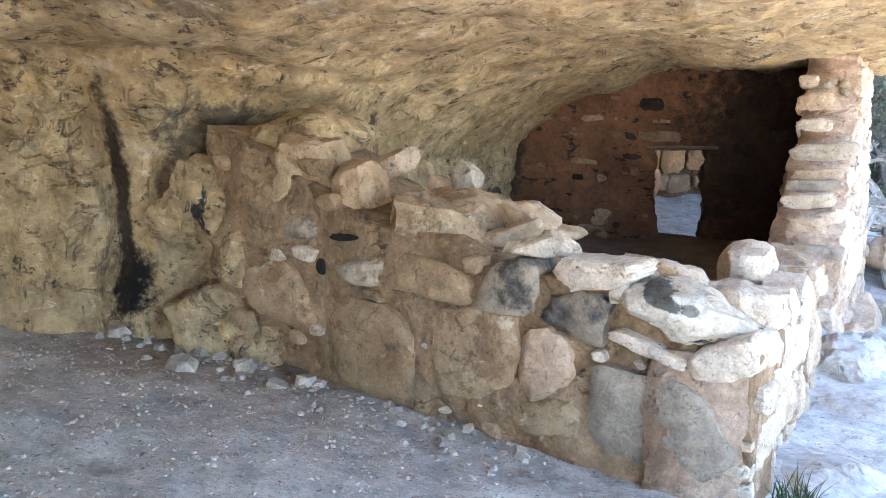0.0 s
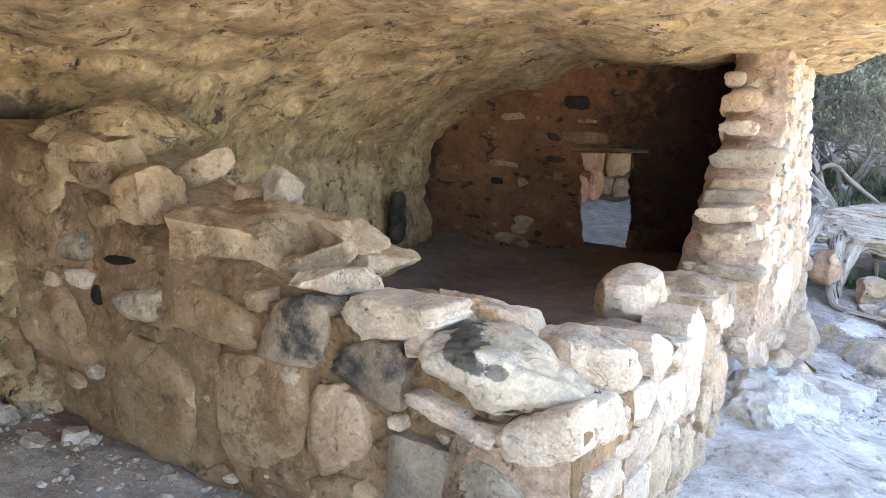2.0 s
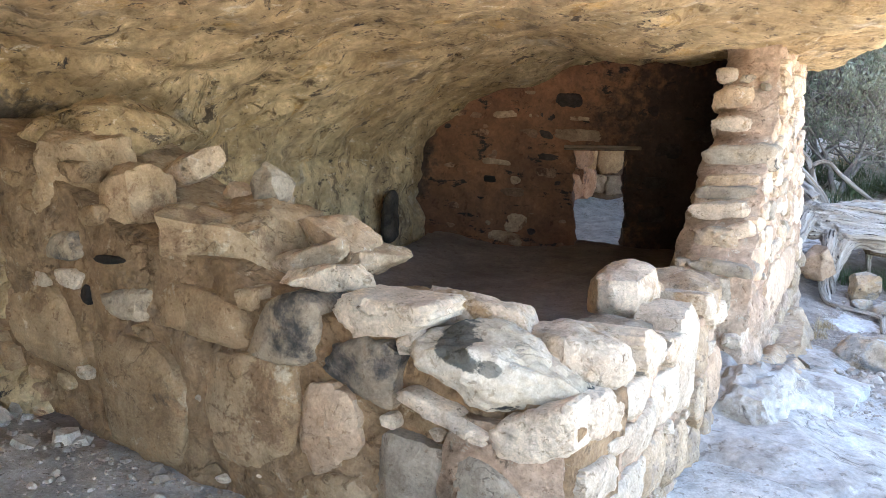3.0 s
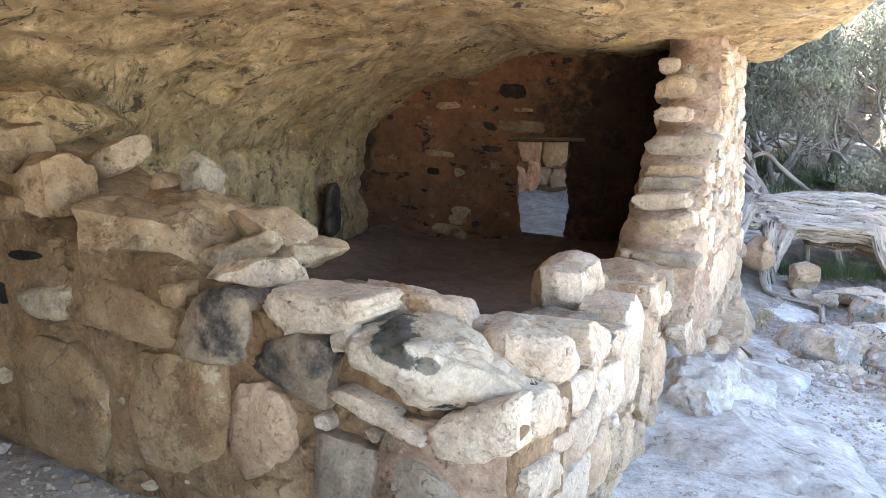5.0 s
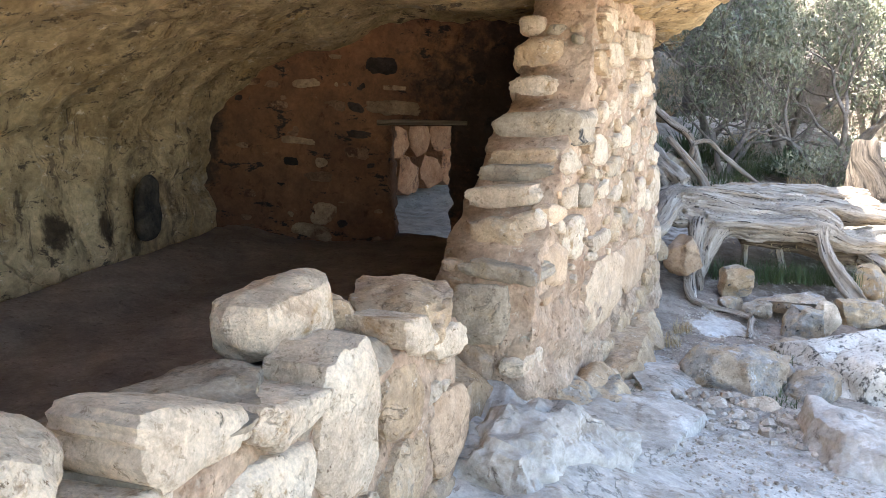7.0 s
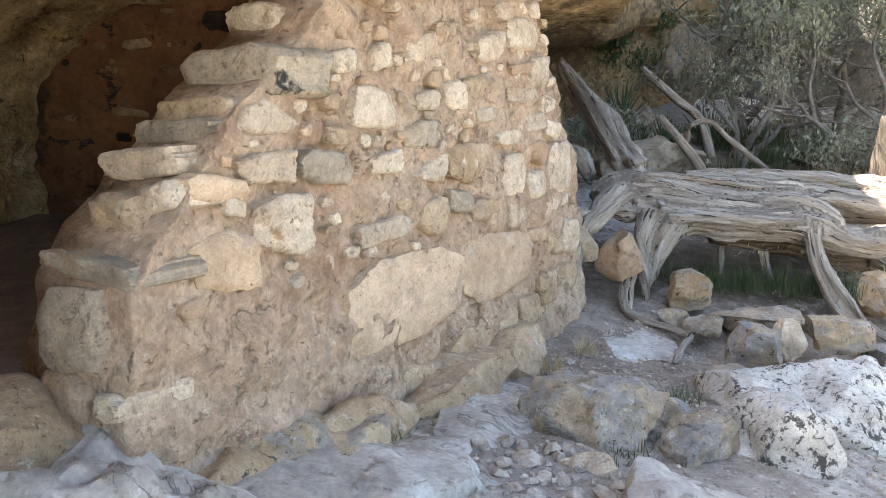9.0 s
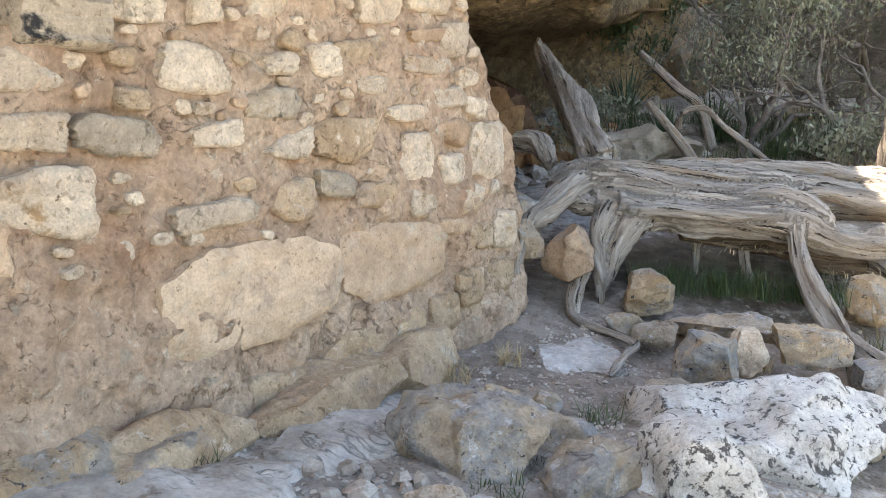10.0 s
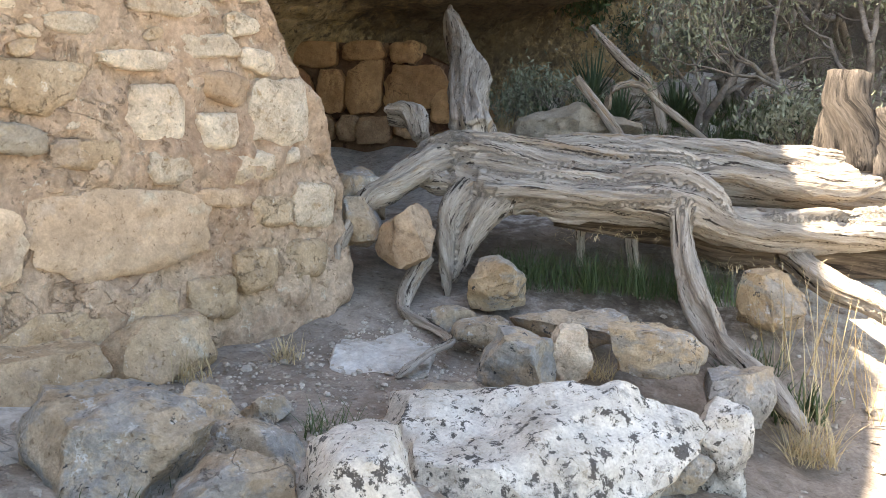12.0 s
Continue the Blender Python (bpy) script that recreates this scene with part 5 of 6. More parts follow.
def fuse(tree, limbs, voxel, origin):
    """Limbs grown into one body of weathered wood, grooved along the grain, and cut into its parts again."""
    verts, faces, grain, owner = [], [], [], []
    for q, (name, pts, seed, sides) in enumerate(limbs):
        v, f, g = grain_tube(pts, sides, seed)
        k = len(verts)
        verts += v
        faces += [tuple(k + i for i in face) for face in f]
        grain += g
        owner += [q] * len(v)
    me = bpy.data.meshes.new("rough")
    me.from_pydata(verts, [], faces)
    rough = new("rough", me)
    for kind, setting in (("REMESH", voxel), ("SMOOTH", 4)):
        mod = rough.modifiers.new(kind.lower(), kind)
        if kind == "REMESH":
            mod.mode, mod.voxel_size = "VOXEL", setting
        else:
            mod.factor, mod.iterations = 0.5, setting
    solid = rough.evaluated_get(bpy.context.evaluated_depsgraph_get()).to_mesh()
    tree_kd = kdtree.KDTree(len(verts))
    for i, v in enumerate(verts):
        tree_kd.insert(v, i)
    tree_kd.balance()
    near = [tree_kd.find(v.co)[1] for v in solid.vertices]
    weave = [[(i, d) for _, i, d in tree_kd.find_n(v.co, 6)] for v in solid.vertices]
    spots, coords = [], []
    for v, i, few in zip(solid.vertices, near, weave):
        kin = [(grain[k], 1 / (d + 0.006) ** 2) for k, d in few if owner[k] == owner[i] and (grain[k] - grain[i]).length < 0.2]
        g = sum((a * b for a, b in kin), Vector((0, 0, 0))) / sum(b for _, b in kin)
        deep = -abs(fbm(Vector((g.x * 26, g.y * 26, g.z * 1.5)), 3)) * 0.020 + fbm(Vector((g.x * 70, g.y * 70, g.z * 2.5)), 3) * 0.006 + fbm(v.co * 5, 3) * 0.012
        knot = max(0.0, fbm(v.co * 3.1 + Vector((4, 4, 4)), 2) - 0.42) * 0.10
        spots.append(v.co + v.normal * (deep - knot) - origin)
        coords.append(g)
    joined = [0 if limbs[q][0] == "trunk" else q for q in range(len(limbs))]
    held = [joined[owner[near[f.vertices[0]]]] for f in solid.polygons]
    root = list(range(len(solid.polygons)))

    def find(i):
        while root[i] != i:
            root[i] = root[root[i]]
            i = root[i]
        return i

    edge = {}
    for f in solid.polygons:
        for key in f.edge_keys:
            if key in edge and held[edge[key]] == held[f.index]:
                root[find(f.index)] = find(edge[key])
            edge.setdefault(key, f.index)
    size = {}
    for i in range(len(root)):
        size[find(i)] = size.get(find(i), 0) + 1
    largest = {}
    for i, n in size.items():
        if n > size.get(largest.get(held[i]), 0):
            largest[held[i]] = i
    whose = [held[i] if find(i) == largest[held[i]] else 0 for i in range(len(root))]
    for q, (name, pts, seed, sides) in enumerate(limbs):
        index, mine, cs, fs = {}, [], [], []
        for f in solid.polygons:
            if whose[f.index] != q:
                continue
            row = []
            for i in f.vertices:
                if i not in index:
                    index[i] = len(mine)
                    mine.append(spots[i])
                    cs.append(coords[i])
                row.append(index[i])
            fs.append(row)
        if not fs:
            continue
        out = bpy.data.meshes.new(name)
        out.from_pydata(mine, [], fs)
        at = out.attributes.new("grain", "FLOAT_VECTOR", "POINT")
        for i, c in enumerate(cs):
            at.data[i].vector = c
        for p in out.polygons:
            p.use_smooth = True
        out.materials.append(OLD_WOOD)
        new(name, out).parent = tree
    rough.evaluated_get(bpy.context.evaluated_depsgraph_get()).to_mesh_clear()
    bpy.data.objects.remove(rough)


def fallen_tree():
    tree = thing("fallen_tree", "bleached grey dead juniper trunk with twisted roots, lying on the ground", "log", at=(5.2, 10.3, 0.2))
    inv = Matrix.Translation((-5.2, -10.3, -0.2))

    def limb(name, pts, seed, mat=WOOD, sides=28, groove=0.18, label=""):
        bm = tube(pts, sides, 0.05, groove, seed)
        bm.transform(inv)
        return part(name, bm, mat, tree, label)

    fuse(tree, [
        ("trunk", [(4.78, 10.25, 0.46, 0.07), (5.04, 10.41, 0.53, 0.16), (5.39, 10.46, 0.46, 0.178), (5.81, 10.53, 0.41, 0.17), (6.26, 10.61, 0.38, 0.163), (6.8, 10.81, 0.35, 0.145), (7.36, 11.02, 0.31, 0.14), (8.34, 11.4, 0.3, 0.15)], 1, 30),
        ("trunk", [(5.58, 10.73, 0.60, 0.05), (6.01, 10.85, 0.57, 0.085), (6.64, 11.01, 0.52, 0.105), (7.28, 11.18, 0.45, 0.115), (7.81, 11.33, 0.43, 0.13), (8.57, 11.57, 0.41, 0.14)], 2, 30),
        ("trunk", [(5.23, 10.1, 0.33, 0.12), (5.49, 10.14, 0.28, 0.134), (5.92, 10.17, 0.26, 0.133), (6.35, 10.2, 0.26, 0.140), (6.54, 10.23, 0.21, 0.13), (6.71, 10.25, 0.13, 0.105), (7.08, 10.41, 0.09, 0.12), (7.67, 10.63, 0.09, 0.137), (8.15, 10.82, 0.1, 0.139)], 3, 30),
        ("trunk", [(5.10, 10.26, 0.43, 0.10), (5.30, 10.24, 0.40, 0.15), (5.75, 10.30, 0.35, 0.14), (6.2, 10.38, 0.32, 0.12), (6.6, 10.48, 0.28, 0.07)], 41, 30),
        ("limb", [(5.95, 10.34, 0.34, 0.06), (6.25, 10.3, 0.38, 0.09), (6.44, 10.27, 0.36, 0.095), (6.6, 10.23, 0.27, 0.09), (6.7, 10.22, 0.16, 0.05)], 4, 20),
        ("limb", [(6.29, 10.58, 0.43, 0.04), (6.7, 10.55, 0.40, 0.056), (7.12, 10.6, 0.34, 0.077), (7.46, 10.68, 0.32, 0.077), (7.66, 10.77, 0.36, 0.04)], 5, 20),
        ("root", [(5.19, 10.50, 0.60, 0.15), (5.07, 10.87, 0.81, 0.13), (4.98, 11.4, 1.06, 0.141), (4.83, 11.82, 1.3, 0.114), (4.7, 12.15, 1.55, 0.078), (4.7, 12.21, 1.66, 0.02)], 6, 20),
        ("root", [(5.1, 10.43, 0.55, 0.12), (4.91, 10.17, 0.47, 0.103), (4.76, 9.91, 0.35, 0.086), (4.64, 9.78, 0.28, 0.071), (4.61, 9.66, 0.19, 0.05), (4.57, 9.53, 0.06, 0.035), (4.56, 9.46, -0.10, 0.02)], 7, 20),
        ("root", [(5.19, 10.1, 0.34, 0.10), (5.12, 9.96, 0.22, 0.08), (5.09, 9.88, 0.06, 0.06), (5.11, 9.81, -0.12, 0.045), (5.12, 9.79, -0.28, 0.026)], 8, 20),
        ("root", [(5.36, 10.12, 0.29, 0.145), (5.27, 10.03, 0.17, 0.115), (5.19, 9.94, -0.01, 0.08), (5.14, 9.86, -0.20, 0.03)], 9, 20),
        ("root", [(4.99, 9.79, -0.05, 0.065), (4.93, 9.55, -0.24, 0.05), (4.97, 9.44, -0.30, 0.03), (5.16, 9.27, -0.33, 0.026), (5.28, 9.08, -0.34, 0.028), (5.2, 8.91, -0.36, 0.032), (5.11, 8.73, -0.41, 0.031), (5.09, 8.67, -0.42, 0.012)], 10, 20),
        ("root", [(4.52, 10.86, 0.77, 0.08), (4.7, 10.79, 0.76, 0.09), (4.80, 10.62, 0.60, 0.06)], 11, 20),
        ("branch", [(6.42, 10.12, 0.24, 0.07), (6.44, 9.97, -0.0, 0.073), (6.49, 9.74, -0.21, 0.079), (6.6, 9.53, -0.4, 0.078), (6.76, 9.33, -0.51, 0.064), (6.87, 9.14, -0.60, 0.05), (6.94, 9.04, -0.68, 0.03)], 12, 20),
        ("branch", [(5.85, 10.49, 0.2, 0.04), (5.84, 10.47, -0.2, 0.035)], 13, 20),
        ("branch", [(6.12, 10.46, 0.2, 0.05), (6.2, 10.32, -0.25, 0.045)], 14, 20),
        ("branch", [(7.08, 10.49, -0.06, 0.09), (7.31, 10.21, -0.21, 0.084), (7.53, 10.03, -0.29, 0.08), (7.85, 9.87, -0.5, 0.07)], 15, 20),
        ("trunk", [(4.95, 10.28, 0.52, 0.03), (5.2, 10.30, 0.60, 0.05), (5.6, 10.36, 0.57, 0.045), (6.1, 10.46, 0.51, 0.04), (6.6, 10.60, 0.48, 0.02)], 31, 20),
        ("trunk", [(5.05, 10.25, 0.42, 0.03), (5.35, 10.28, 0.47, 0.05), (5.8, 10.34, 0.44, 0.045), (6.2, 10.42, 0.42, 0.02)], 32, 20),
        ("trunk", [(5.3, 9.99, 0.34, 0.03), (5.6, 10.01, 0.33, 0.045), (6.0, 10.03, 0.30, 0.04), (6.35, 10.06, 0.30, 0.02)], 33, 20),
        ("trunk", [(4.90, 10.20, 0.40, 0.06), (4.98, 10.14, 0.36, 0.085), (5.12, 10.08, 0.34, 0.05)], 34, 20),
        ("root", [(5.02, 10.62, 0.72, 0.03), (4.95, 11.0, 0.93, 0.05), (4.88, 11.4, 1.13, 0.04), (4.78, 11.8, 1.36, 0.02)], 35, 20),
        ("trunk", [(6.9, 10.30, 0.16, 0.03), (7.2, 10.40, 0.19, 0.045), (7.6, 10.52, 0.2, 0.03)], 36, 20),
        ("trunk", [(5.0, 10.36, 0.50, 0.13), (5.3, 10.34, 0.44, 0.19), (5.7, 10.36, 0.38, 0.17), (6.1, 10.42, 0.36, 0.13), (6.5, 10.55, 0.36, 0.09)], 42, 30),
    ], 0.014, Vector((5.2, 10.3, 0.2)))
    limb("bark", [(5.7, 10.25, 0.15, 0.06), (6.37, 10.45, 0.09, 0.126), (6.79, 10.5, -0.01, 0.139), (7.22, 10.7, -0.06, 0.142), (7.88, 10.94, -0.18, 0.145)], 16, BARK, 40, 0.3, "shaggy brown peeling bark")
    limb("stump", [(7.59, 11.3, 0.40, 0.23), (7.58, 11.32, 0.71, 0.175), (7.57, 11.35, 0.9, 0.15), (7.59, 11.38, 1.04, 0.145)], 17, STUB, 40, 0.22, "sawn brown branch stub")
    limb("stump", [(7.85, 11.25, 0.35, 0.19), (7.82, 11.28, 0.64, 0.165), (7.79, 11.33, 0.79, 0.15)], 18, STUB, 40, 0.3)


fallen_tree()


def dead_branch(label, paths, at):
    ob = thing("dead_branch", label, "branch", "dead branches on the slope", at=at)
    for i, p in enumerate(paths):
        bm = tube([(x, y, z, 0.62 * r) for x, y, z, r in p], 12, 0.06, 0.15, 60 + i)
        bm.transform(Matrix.Translation(-Vector(at)))
        part("limb", bm, WOOD, ob)


dead_branch("grey forked dead branch propped on the slope", [[(5.72, 12.47, 1.07, 0.066), (5.91, 12.37, 0.83, 0.074), (6.1, 12.27, 0.55, 0.092), (6.15, 12.2, 0.3, 0.09)], [(5.98, 12.38, 0.82, 0.05), (6.02, 12.41, 0.98, 0.046), (6.23, 12.46, 1.02, 0.05), (6.41, 12.47, 0.86, 0.055), (6.65, 12.49, 0.68, 0.055), (6.95, 12.4, 0.45, 0.04)]], (6.1, 12.3, 0.3))
dead_branch("long grey dead pole leaning on the slope", [[(5.80, 13.9, 1.62, 0.066), (6.15, 13.61, 1.24, 0.086), (6.38, 13.44, 1.02, 0.083), (6.5, 13.36, 0.6, 0.08)]], (6.6, 13.3, 0.5))


# ---- stone room wall farther along ----
def far_wall():
    ob = thing("ruined_wall", "orange stone slabs walling a farther room under the overhang", "wall", at=(3.7, 13.6, 0.4))
    face = Face((4.55, 13.62), (-1, 0.02), (0.02, -1))
    laid(ob, face, [], [
        (0.44, 1.04, 0.62, 0.38, "O", -2, -0.02, 0.01, 0.02), (0.99, 1.04, 0.35, 0.50, "O", 2, -0.25, -0.05, -0.02), (1.34, 1.0, 0.28, 0.40, "O", 0, -0.2, 0.02, -0.04),
        (0.15, 0.86, 0.28, 0.32, "O", 6, -0.26, 0.06, -0.15), (0.56, 1.38, 0.29, 0.20, "O", 6, 0.02, 0.01, -0.1), (1.0, 1.40, 0.4, 0.18, "O", 0, 0.1, 0.0, 0.0),
        (1.75, 1.0, 0.4, 0.44, "O", 0, 0.0, 0.1, 0.0), (2.2, 0.85, 0.4, 0.6, "O", 3, 0.0, 0.0, 0.1), (1.5, 1.36, 0.44, 0.24, "O", 0, 0.0, 0.0, 0.0), (2.0, 1.38, 0.4, 0.24, "O", 0, 0.0, 0.0, 0.0)], 0.05, 0.3)
    laid(ob, face, [], [
        (0.89, 0.61, 0.33, 0.24, "Q", 4, -0.03, 0.03, -0.03), (1.17, 0.63, 0.22, 0.23, "Q", 2, -0.10, 0.0, -0.02), (0.53, 0.65, 0.26, 0.22, "Q", 0, 0.0, 0.0, 0.0),
        (1.44, 0.64, 0.24, 0.23, "Q", 2, -0.09, 0.02, -0.09), (1.72, 0.62, 0.26, 0.24, "Q", 0, 0.0, 0.0, 0.0)], 0.07, 0.3)
    for s in ob.children:
        s.location = s.matrix_basis.translation - Vector(ob.location)
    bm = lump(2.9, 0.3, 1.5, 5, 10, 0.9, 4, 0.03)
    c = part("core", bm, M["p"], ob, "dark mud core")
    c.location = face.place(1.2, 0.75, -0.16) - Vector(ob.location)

    face = Face((3.25, 13.3), (-0.62, -0.78), (0.78, -0.62))
    for i, (u, v, w, h) in enumerate(((0.3, 0.7, 0.4, 0.4), (0.75, 0.66, 0.42, 0.36), (1.2, 0.62, 0.44, 0.4), (1.65, 0.6, 0.36, 0.36), (0.5, 1.08, 0.46, 0.34), (1.0, 1.04, 0.42, 0.4), (1.45, 1.02, 0.4, 0.36), (1.85, 0.98, 0.36, 0.4))):
        SEED[0] += 1
        s = part("stone", faced(w * 1.08, 0.24, h * 1.06, SEED[0], 6, 32), SLAB_R, ob, sharp=35)
        s.matrix_basis = Matrix.Translation(face.place(u, v, 0.0) - Vector(ob.location)) @ face.turn(random.Random(i).uniform(-8, 8))


far_wall()


# ---- plants ----
def blades(bm, at, count, length, spread, width, rnd, stiff=0.6, lean=0.9):
    for _ in range(count):
        a = rnd.uniform(0, 6.283)
        base = Vector(at) + Vector((rnd.uniform(-1, 1), rnd.uniform(-1, 1), 0)) * spread
        L = length * rnd.uniform(0.55, 1.1)
        tilt = rnd.uniform(0.05, lean)
        way = Vector((math.cos(a) * math.sin(tilt), math.sin(a) * math.sin(tilt), math.cos(tilt)))
        side = way.cross(Vector((0, 0, 1))).normalized() if tilt > 0.01 else Vector((1, 0, 0))
        prev, p = None, base
        for k in range(5):
            f = k / 4
            w = width * (1 - f) ** 0.6 * 0.5 + 0.0003
            pair = (bm.verts.new(p - side * w), bm.verts.new(p + side * w))
            if prev:
                bm.faces.new((prev[0], prev[1], pair[1], pair[0]))
            prev = pair
            p = p + way * L / 4
            way = (way + Vector((math.cos(a), math.sin(a), -1)) * (1 - stiff) * 0.28).normalized()


def tuft(label, at, count, length, spread, width, mat, seed, name="grass_tuft", stiff=0.6, lean=0.9, group="grass tufts", category="grass"):
    bm = bmesh.new()
    blades(bm, (0, 0, 0), count, length, spread, width, random.Random(seed), stiff, lean)
    ob = part(name, bm, mat, smooth=False)
    ob.location = at
    return tagged(ob, label, category, group, "stuff" if name != "yucca" else "")


def on_ground(x, y, up=0.0):
    return (x, y, ground_z(x, y) + up)


tuft("green grass growing under the fallen tree", (5.75, 10.10, -0.24), 320, 0.24, 0.22, 0.004, GREEN, 1)
tuft("green grass growing under the fallen tree", (6.05, 10.05, -0.24), 320, 0.26, 0.18, 0.004, GREEN, 2)
tuft("green grass growing under the fallen tree", (6.36, 10.05, -0.26), 320, 0.24, 0.18, 0.004, GREEN, 3)
tuft("green grass growing under the fallen tree", (5.5, 10.2, -0.22), 220, 0.22, 0.16, 0.006, GREEN, 18)
tuft("green grass growing under the fallen tree", (6.55, 9.95, -0.26), 200, 0.24, 0.16, 0.006, GREEN, 19)
tuft("small green grass tuft at the wall's foot", on_ground(3.50, 6.95, -0.03), 70, 0.12, 0.06, 0.005, GREEN, 4)
tuft("small green grass tuft by the low wall's corner", (1.42, 3.36, -0.02), 90, 0.16, 0.07, 0.006, GREEN, 5)
tuft("grass tuft among the trail rocks", on_ground(4.66, 7.42, -0.03), 50, 0.09, 0.1, 0.004, GREEN, 6)
tuft("grass tuft beside the white boulder", on_ground(5.0, 8.0, -0.02), 110, 0.16, 0.1, 0.005, GREEN, 7)
tuft("grass tuft on the bank", on_ground(6.30, 8.48, 0.02), 110, 0.18, 0.08, 0.005, GREEN, 8)
tuft("grass tuft on the bank", on_ground(6.75, 9.55, 0.0), 150, 0.26, 0.14, 0.006, GREEN, 9)
tuft("green weed below the low branch", on_ground(6.95, 9.35, 0.0), 120, 0.22, 0.12, 0.012, GREEN, 10)
tuft("grey-green grass tuft at the trail's edge", on_ground(4.55, 7.12, -0.02), 90, 0.08, 0.1, 0.005, GREEN, 11)
tuft("dry grass tuft at the tall wall's foot", on_ground(4.55, 8.75, 0.02), 80, 0.14, 0.07, 0.004, STRAW, 12)
tuft("dry grass tuft at the tall wall's foot", on_ground(4.30, 8.3, 0.02), 60, 0.14, 0.07, 0.004, STRAW, 13)
tuft("straw-coloured dry grass on the bank", on_ground(6.95, 9.0, 0.02), 160, 0.28, 0.1, 0.005, STRAW, 14)
tuft("straw-coloured dry grass by a rock", on_ground(5.98, 9.2, 0.05), 90, 0.16, 0.08, 0.004, STRAW, 15)
slope = random.Random(77)
for i in range(26):
    x, y = slope.uniform(5.6, 8.2), slope.uniform(11.7, 15.2)
    tuft("grey-green grass clump on the slope", on_ground(x, y, 0.0), 150, slope.uniform(0.2, 0.42), 0.2, 0.006, GREEN if i % 4 else STRAW, 140 + i)
tuft("dead brown grass hanging under the trunk", (6.0, 10.1, 0.08), 50, 0.14, 0.35, 0.004, STRAW, 16, stiff=-1.2, lean=1.6)
tuft("dead brown grass hanging under the trunk", (6.9, 10.2, -0.1), 70, 0.16, 0.35, 0.004, STRAW, 17, stiff=-1.0, lean=1.6)
for i, (x, y) in enumerate(((6.9, 9.75), (7.15, 9.7), (7.35, 9.5), (7.05, 9.35))):
    tuft("tall dry straw-coloured weed stems", on_ground(x, y, 0.0), 16, 0.62, 0.1, 0.007, STRAW, 20 + i, "dry_weed", 0.95, 0.55, "dry weeds", "weed")
for i, (x, y, s) in enumerate(((5.80, 15.3, 0.65), (6.1, 13.9, 0.45), (6.7, 14.4, 0.5), (5.3, 14.2, 0.35), (7.6, 13.2, 0.5))):
    tuft("spiky green yucca on the slope", on_ground(x, y, 0.05), 80, s, 0.06, 0.035, YUCCA, 30 + i, "yucca", 0.98, 1.45, "yuccas", "yucca")
for i, (x, y) in enumerate(((5.0, 13.4), (5.6, 13.9), (6.6, 12.7), (7.4, 12.2), (8.2, 12.5), (7.9, 13.6), (8.8, 11.6), (7.3, 14.4))):
    tuft("grey-green grass clump on the slope", on_ground(x, y, 0.0), 220, 0.4, 0.28, 0.008, GREEN if i % 3 else STRAW, 40 + i)


def shrub(name, label, at, height, seed, trunks=3, leaves=2600, leaf=0.035, spread=0.55, depth=5, mat=LEAF, leafy=1.0):
    """A gnarled bush or small tree: limbs that fork, fine twigs, and small leaves round the twigs."""
    rnd = random.Random(seed)
    ob = thing(name, label, "tree" if height > 2 else "shrub", "shrubs on the slope", at=at)
    wood, tips = bmesh.new(), []

    def ring_tube(pts, sides):
        rings = []
        for k, (c, r) in enumerate(pts):
            way = ((pts[k + 1][0] if k + 1 < len(pts) else c) - (pts[k - 1][0] if k else c)).normalized()
            side = way.cross(Vector((0.3, 0.1, 1))).normalized()
            up = side.cross(way)
            rings.append([wood.verts.new(c + (side * math.cos(6.283 * q / sides) + up * math.sin(6.283 * q / sides)) * r) for q in range(sides)])
        for a, b in zip(rings, rings[1:]):
            for q in range(sides):
                wood.faces.new((a[q], a[(q + 1) % sides], b[(q + 1) % sides], b[q]))

    def grow(p, way, length, r, level):
        pts = [(p, r)]
        steps = 5
        for k in range(steps):
            way = (way + Vector((rnd.gauss(0, 0.22), rnd.gauss(0, 0.22), rnd.gauss(0.04, 0.16)))).normalized()
            p = p + way * length / steps
            pts.append((p, r * (1 - 0.5 * (k + 1) / steps)))
            if level >= depth - 2:
                tips.append(p)
        ring_tube(pts, 7 if level < 2 else 4)
        if level < depth:
            for _ in range(rnd.choice((2, 3, 3)) if level else 3):
                k = rnd.choice((3, 4, 5, 5))
                w = (way + Vector((rnd.gauss(0, spread), rnd.gauss(0, spread), rnd.gauss(0.12, spread * 0.7)))).normalized()
                grow(pts[k][0], w, length * rnd.uniform(0.58, 0.8), r * 0.48, level + 1)

    for _ in range(trunks):
        a = rnd.uniform(0, 6.283)
        grow(Vector((rnd.uniform(-0.1, 0.1), rnd.uniform(-0.1, 0.1), -0.1)), Vector((math.cos(a) * 0.5, math.sin(a) * 0.5, 1)).normalized(), height * 0.36, 0.03 * height / 2 + 0.012, 0)
    part("trunk", wood, TWIG, ob)
    verts, faces = [], []
    for _ in range(int(leaves * leafy)):
        t = rnd.choice(tips) + Vector((rnd.gauss(0, 0.07), rnd.gauss(0, 0.07), rnd.gauss(0, 0.06)))
        m = Euler((rnd.uniform(0, 6.3), rnd.uniform(0, 6.3), rnd.uniform(0, 6.3))).to_matrix()
        s = leaf * rnd.uniform(0.6, 1.3)
        k = len(verts)
        for v in ((-1, 0, 0), (0, -0.38, 0.1), (1, 0, 0), (0, 0.38, 0.1)):
            verts.append(tuple(t + m @ Vector(v) * s))
        faces.append((k, k + 1, k + 2, k + 3))
    me = bpy.data.meshes.new("crown")
    me.from_pydata(verts, [], faces)
    me.materials.append(mat)
    lf = new("crown", me)
    lf.parent = ob
    return ob


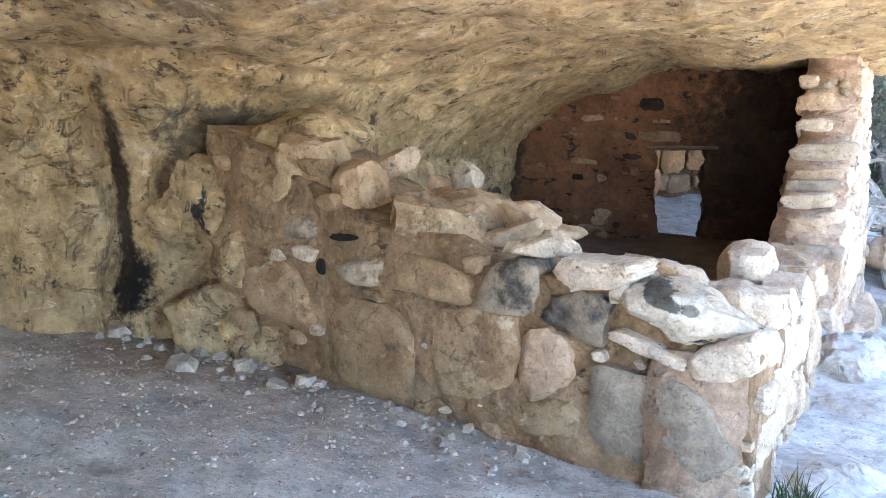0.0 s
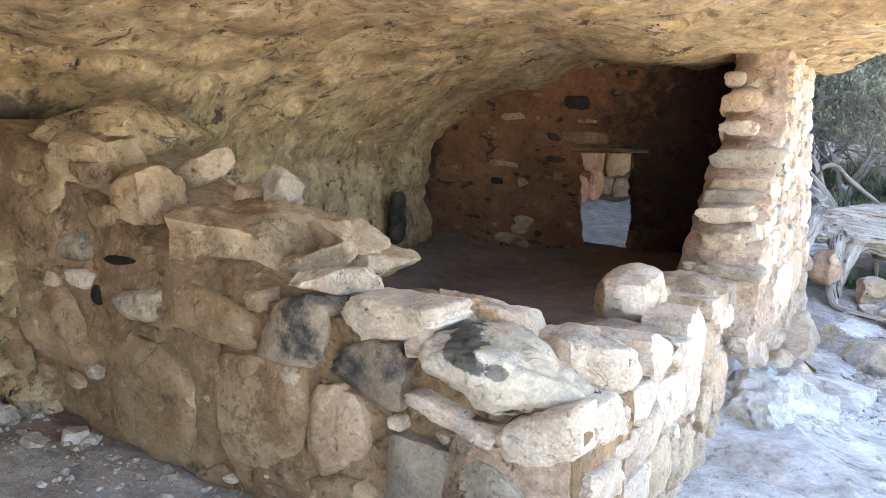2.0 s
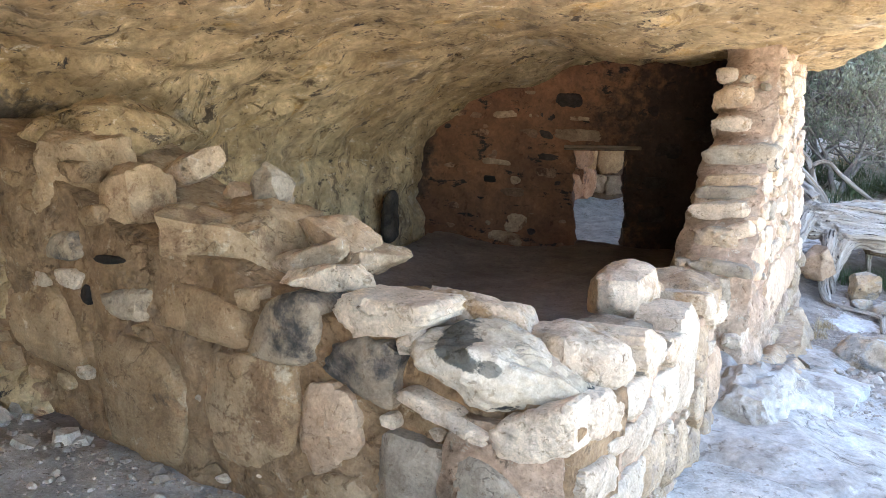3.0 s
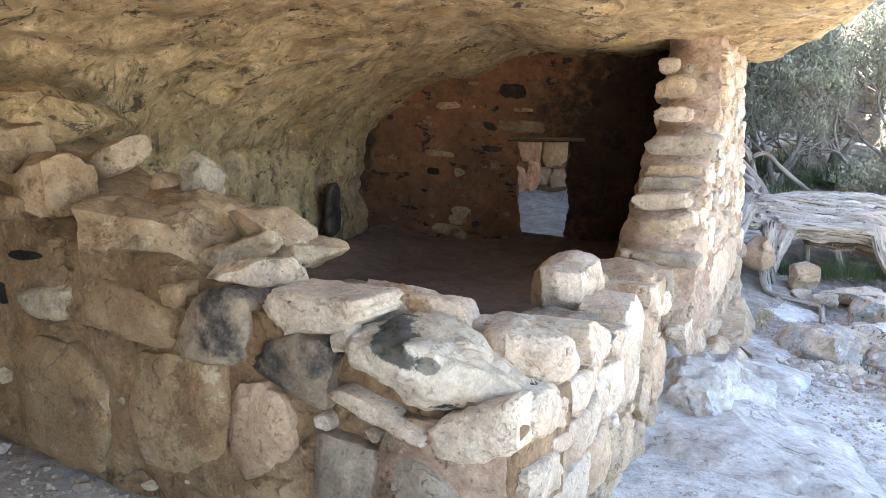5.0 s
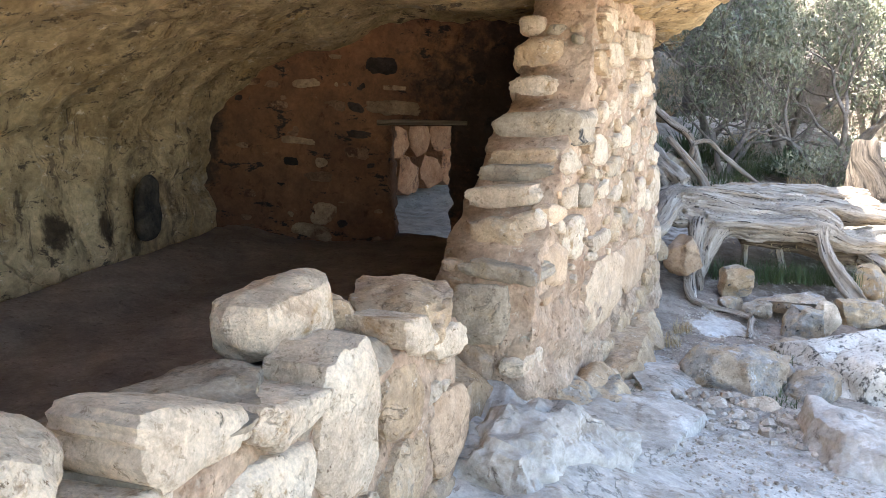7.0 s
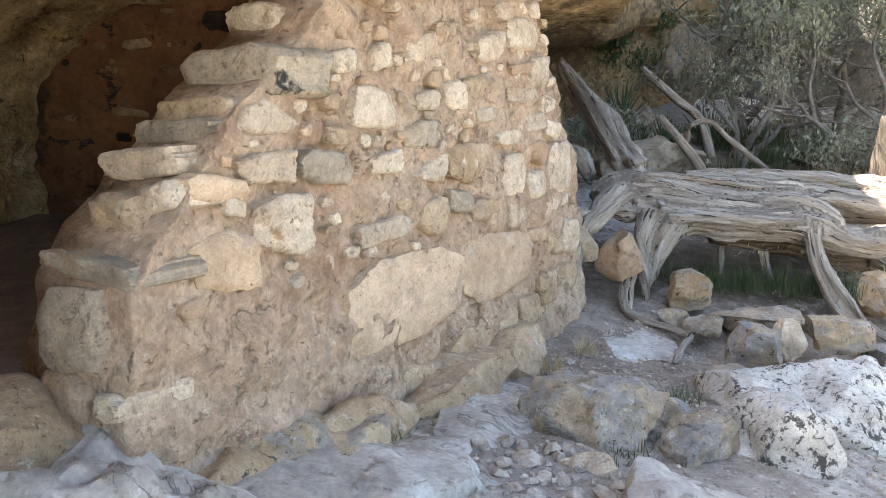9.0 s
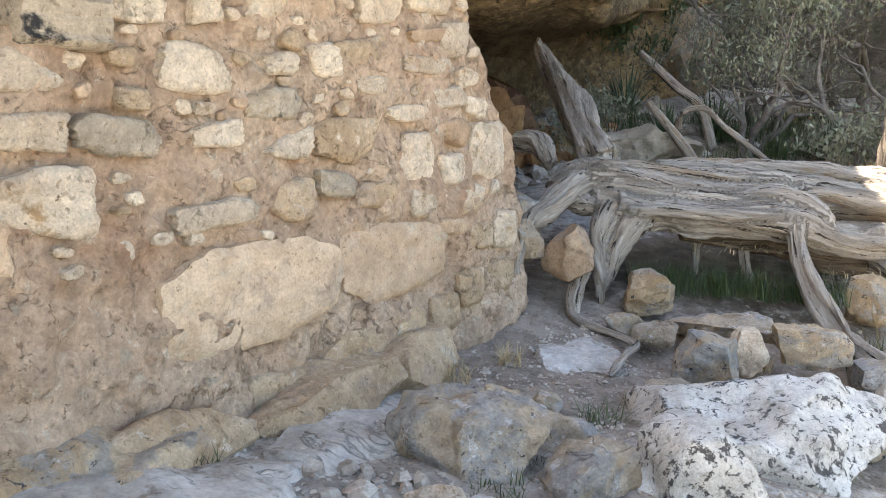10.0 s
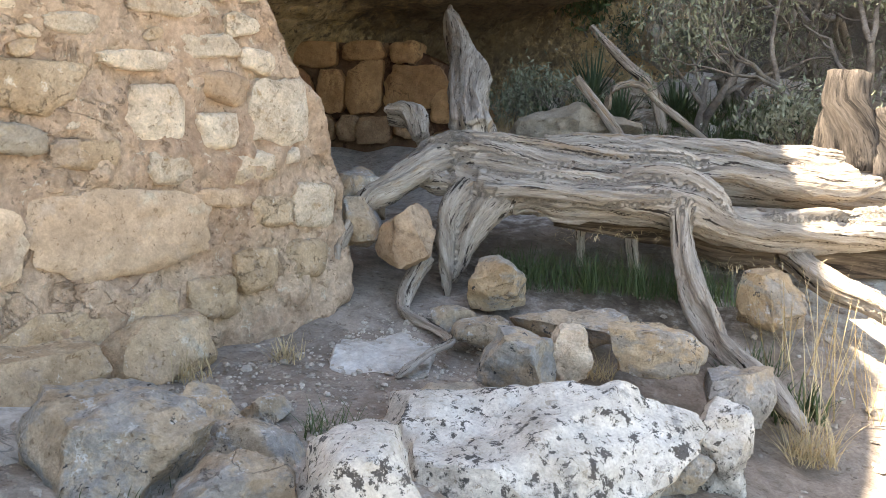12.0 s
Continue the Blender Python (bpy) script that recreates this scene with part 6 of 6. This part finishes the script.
shrub("mountain_shrub", "grey twiggy olive-leaved shrub on the slope", on_ground(6.85, 13.3), 2.7, 1, 3, 3400, 0.024)
shrub("mountain_shrub", "grey twiggy olive-leaved shrub on the slope", on_ground(8.0, 12.9), 3.0, 2, 3, 4200, 0.024)
shrub("mountain_shrub", "grey twiggy olive-leaved shrub on the slope", on_ground(7.4, 15.2), 3.4, 3, 3, 4600, 0.028)
shrub("mountain_shrub", "tall olive-leaved shrub catching the sun", on_ground(9.4, 14.6), 4.0, 4, 3, 6500)
shrub("mountain_shrub", "tall olive-leaved shrub catching the sun", on_ground(10.0, 13.7), 4.2, 5, 3, 7000, 0.045)
shrub("mountain_shrub", "olive-leaved shrub on the far slope", on_ground(8.2, 14.6), 3.6, 6, 3, 6500, 0.045)
shrub("mountain_shrub", "bright green bush below the cliff", on_ground(5.95, 16.2), 1.6, 7, 4, 3500, 0.05, mat=GREEN)
shrub("mountain_shrub", "low grey-green bush on the slope", on_ground(7.5, 12.0), 1.0, 8, 4, 1800, 0.03)
shrub("mountain_shrub", "low grey-green bush on the slope", on_ground(5.25, 13.6), 0.8, 9, 4, 1500, 0.03)
shrub("mountain_shrub", "olive-leaved shrub at the canyon's edge", on_ground(10.9, 12.4), 4.0, 10, 3, 6000, 0.045)


# ---- far canyon walls ----
def far_cliff(name, label, line, z0, z1, amp, seed):
    rows = []
    for j in range(46):
        b = j / 45
        row = []
        for i in range(90):
            a = i / 89 * (len(line) - 1)
            k = min(int(a), len(line) - 2)
            p = Vector((*line[k], 0)).lerp(Vector((*line[k + 1], 0)), a - k)
            p.z = z0 + (z1 - z0) * b
            q = p * 0.22 + Vector((seed, 0, 0))
            d = fbm(q, 5) * amp + fbm(Vector((p.x * 0.9, p.y * 0.9, p.z * 0.25)), 4) * amp * 0.35 + fbm(Vector((p.x * 0.2, p.y * 0.2, p.z * 1.6)), 3) * amp * 0.3
            p.y += d + b * 1.2
            p.x -= d * 0.4
            row.append(p)
        rows.append(row)
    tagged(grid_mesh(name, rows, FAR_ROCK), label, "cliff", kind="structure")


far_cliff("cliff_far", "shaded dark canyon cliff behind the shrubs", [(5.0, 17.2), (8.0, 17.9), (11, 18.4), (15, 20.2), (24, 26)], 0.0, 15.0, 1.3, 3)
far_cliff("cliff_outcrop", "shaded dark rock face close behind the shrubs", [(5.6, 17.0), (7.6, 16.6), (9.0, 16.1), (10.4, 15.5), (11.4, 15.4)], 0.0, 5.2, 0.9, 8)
block("boulder", "pale rock face on the slope behind shrubs", (6.75, 15.6, 1.75), (0.7, 0.6, 1.0), (0, 24, 10), "r", 401, 16, 0.6, 8, 0.06, "boulder")
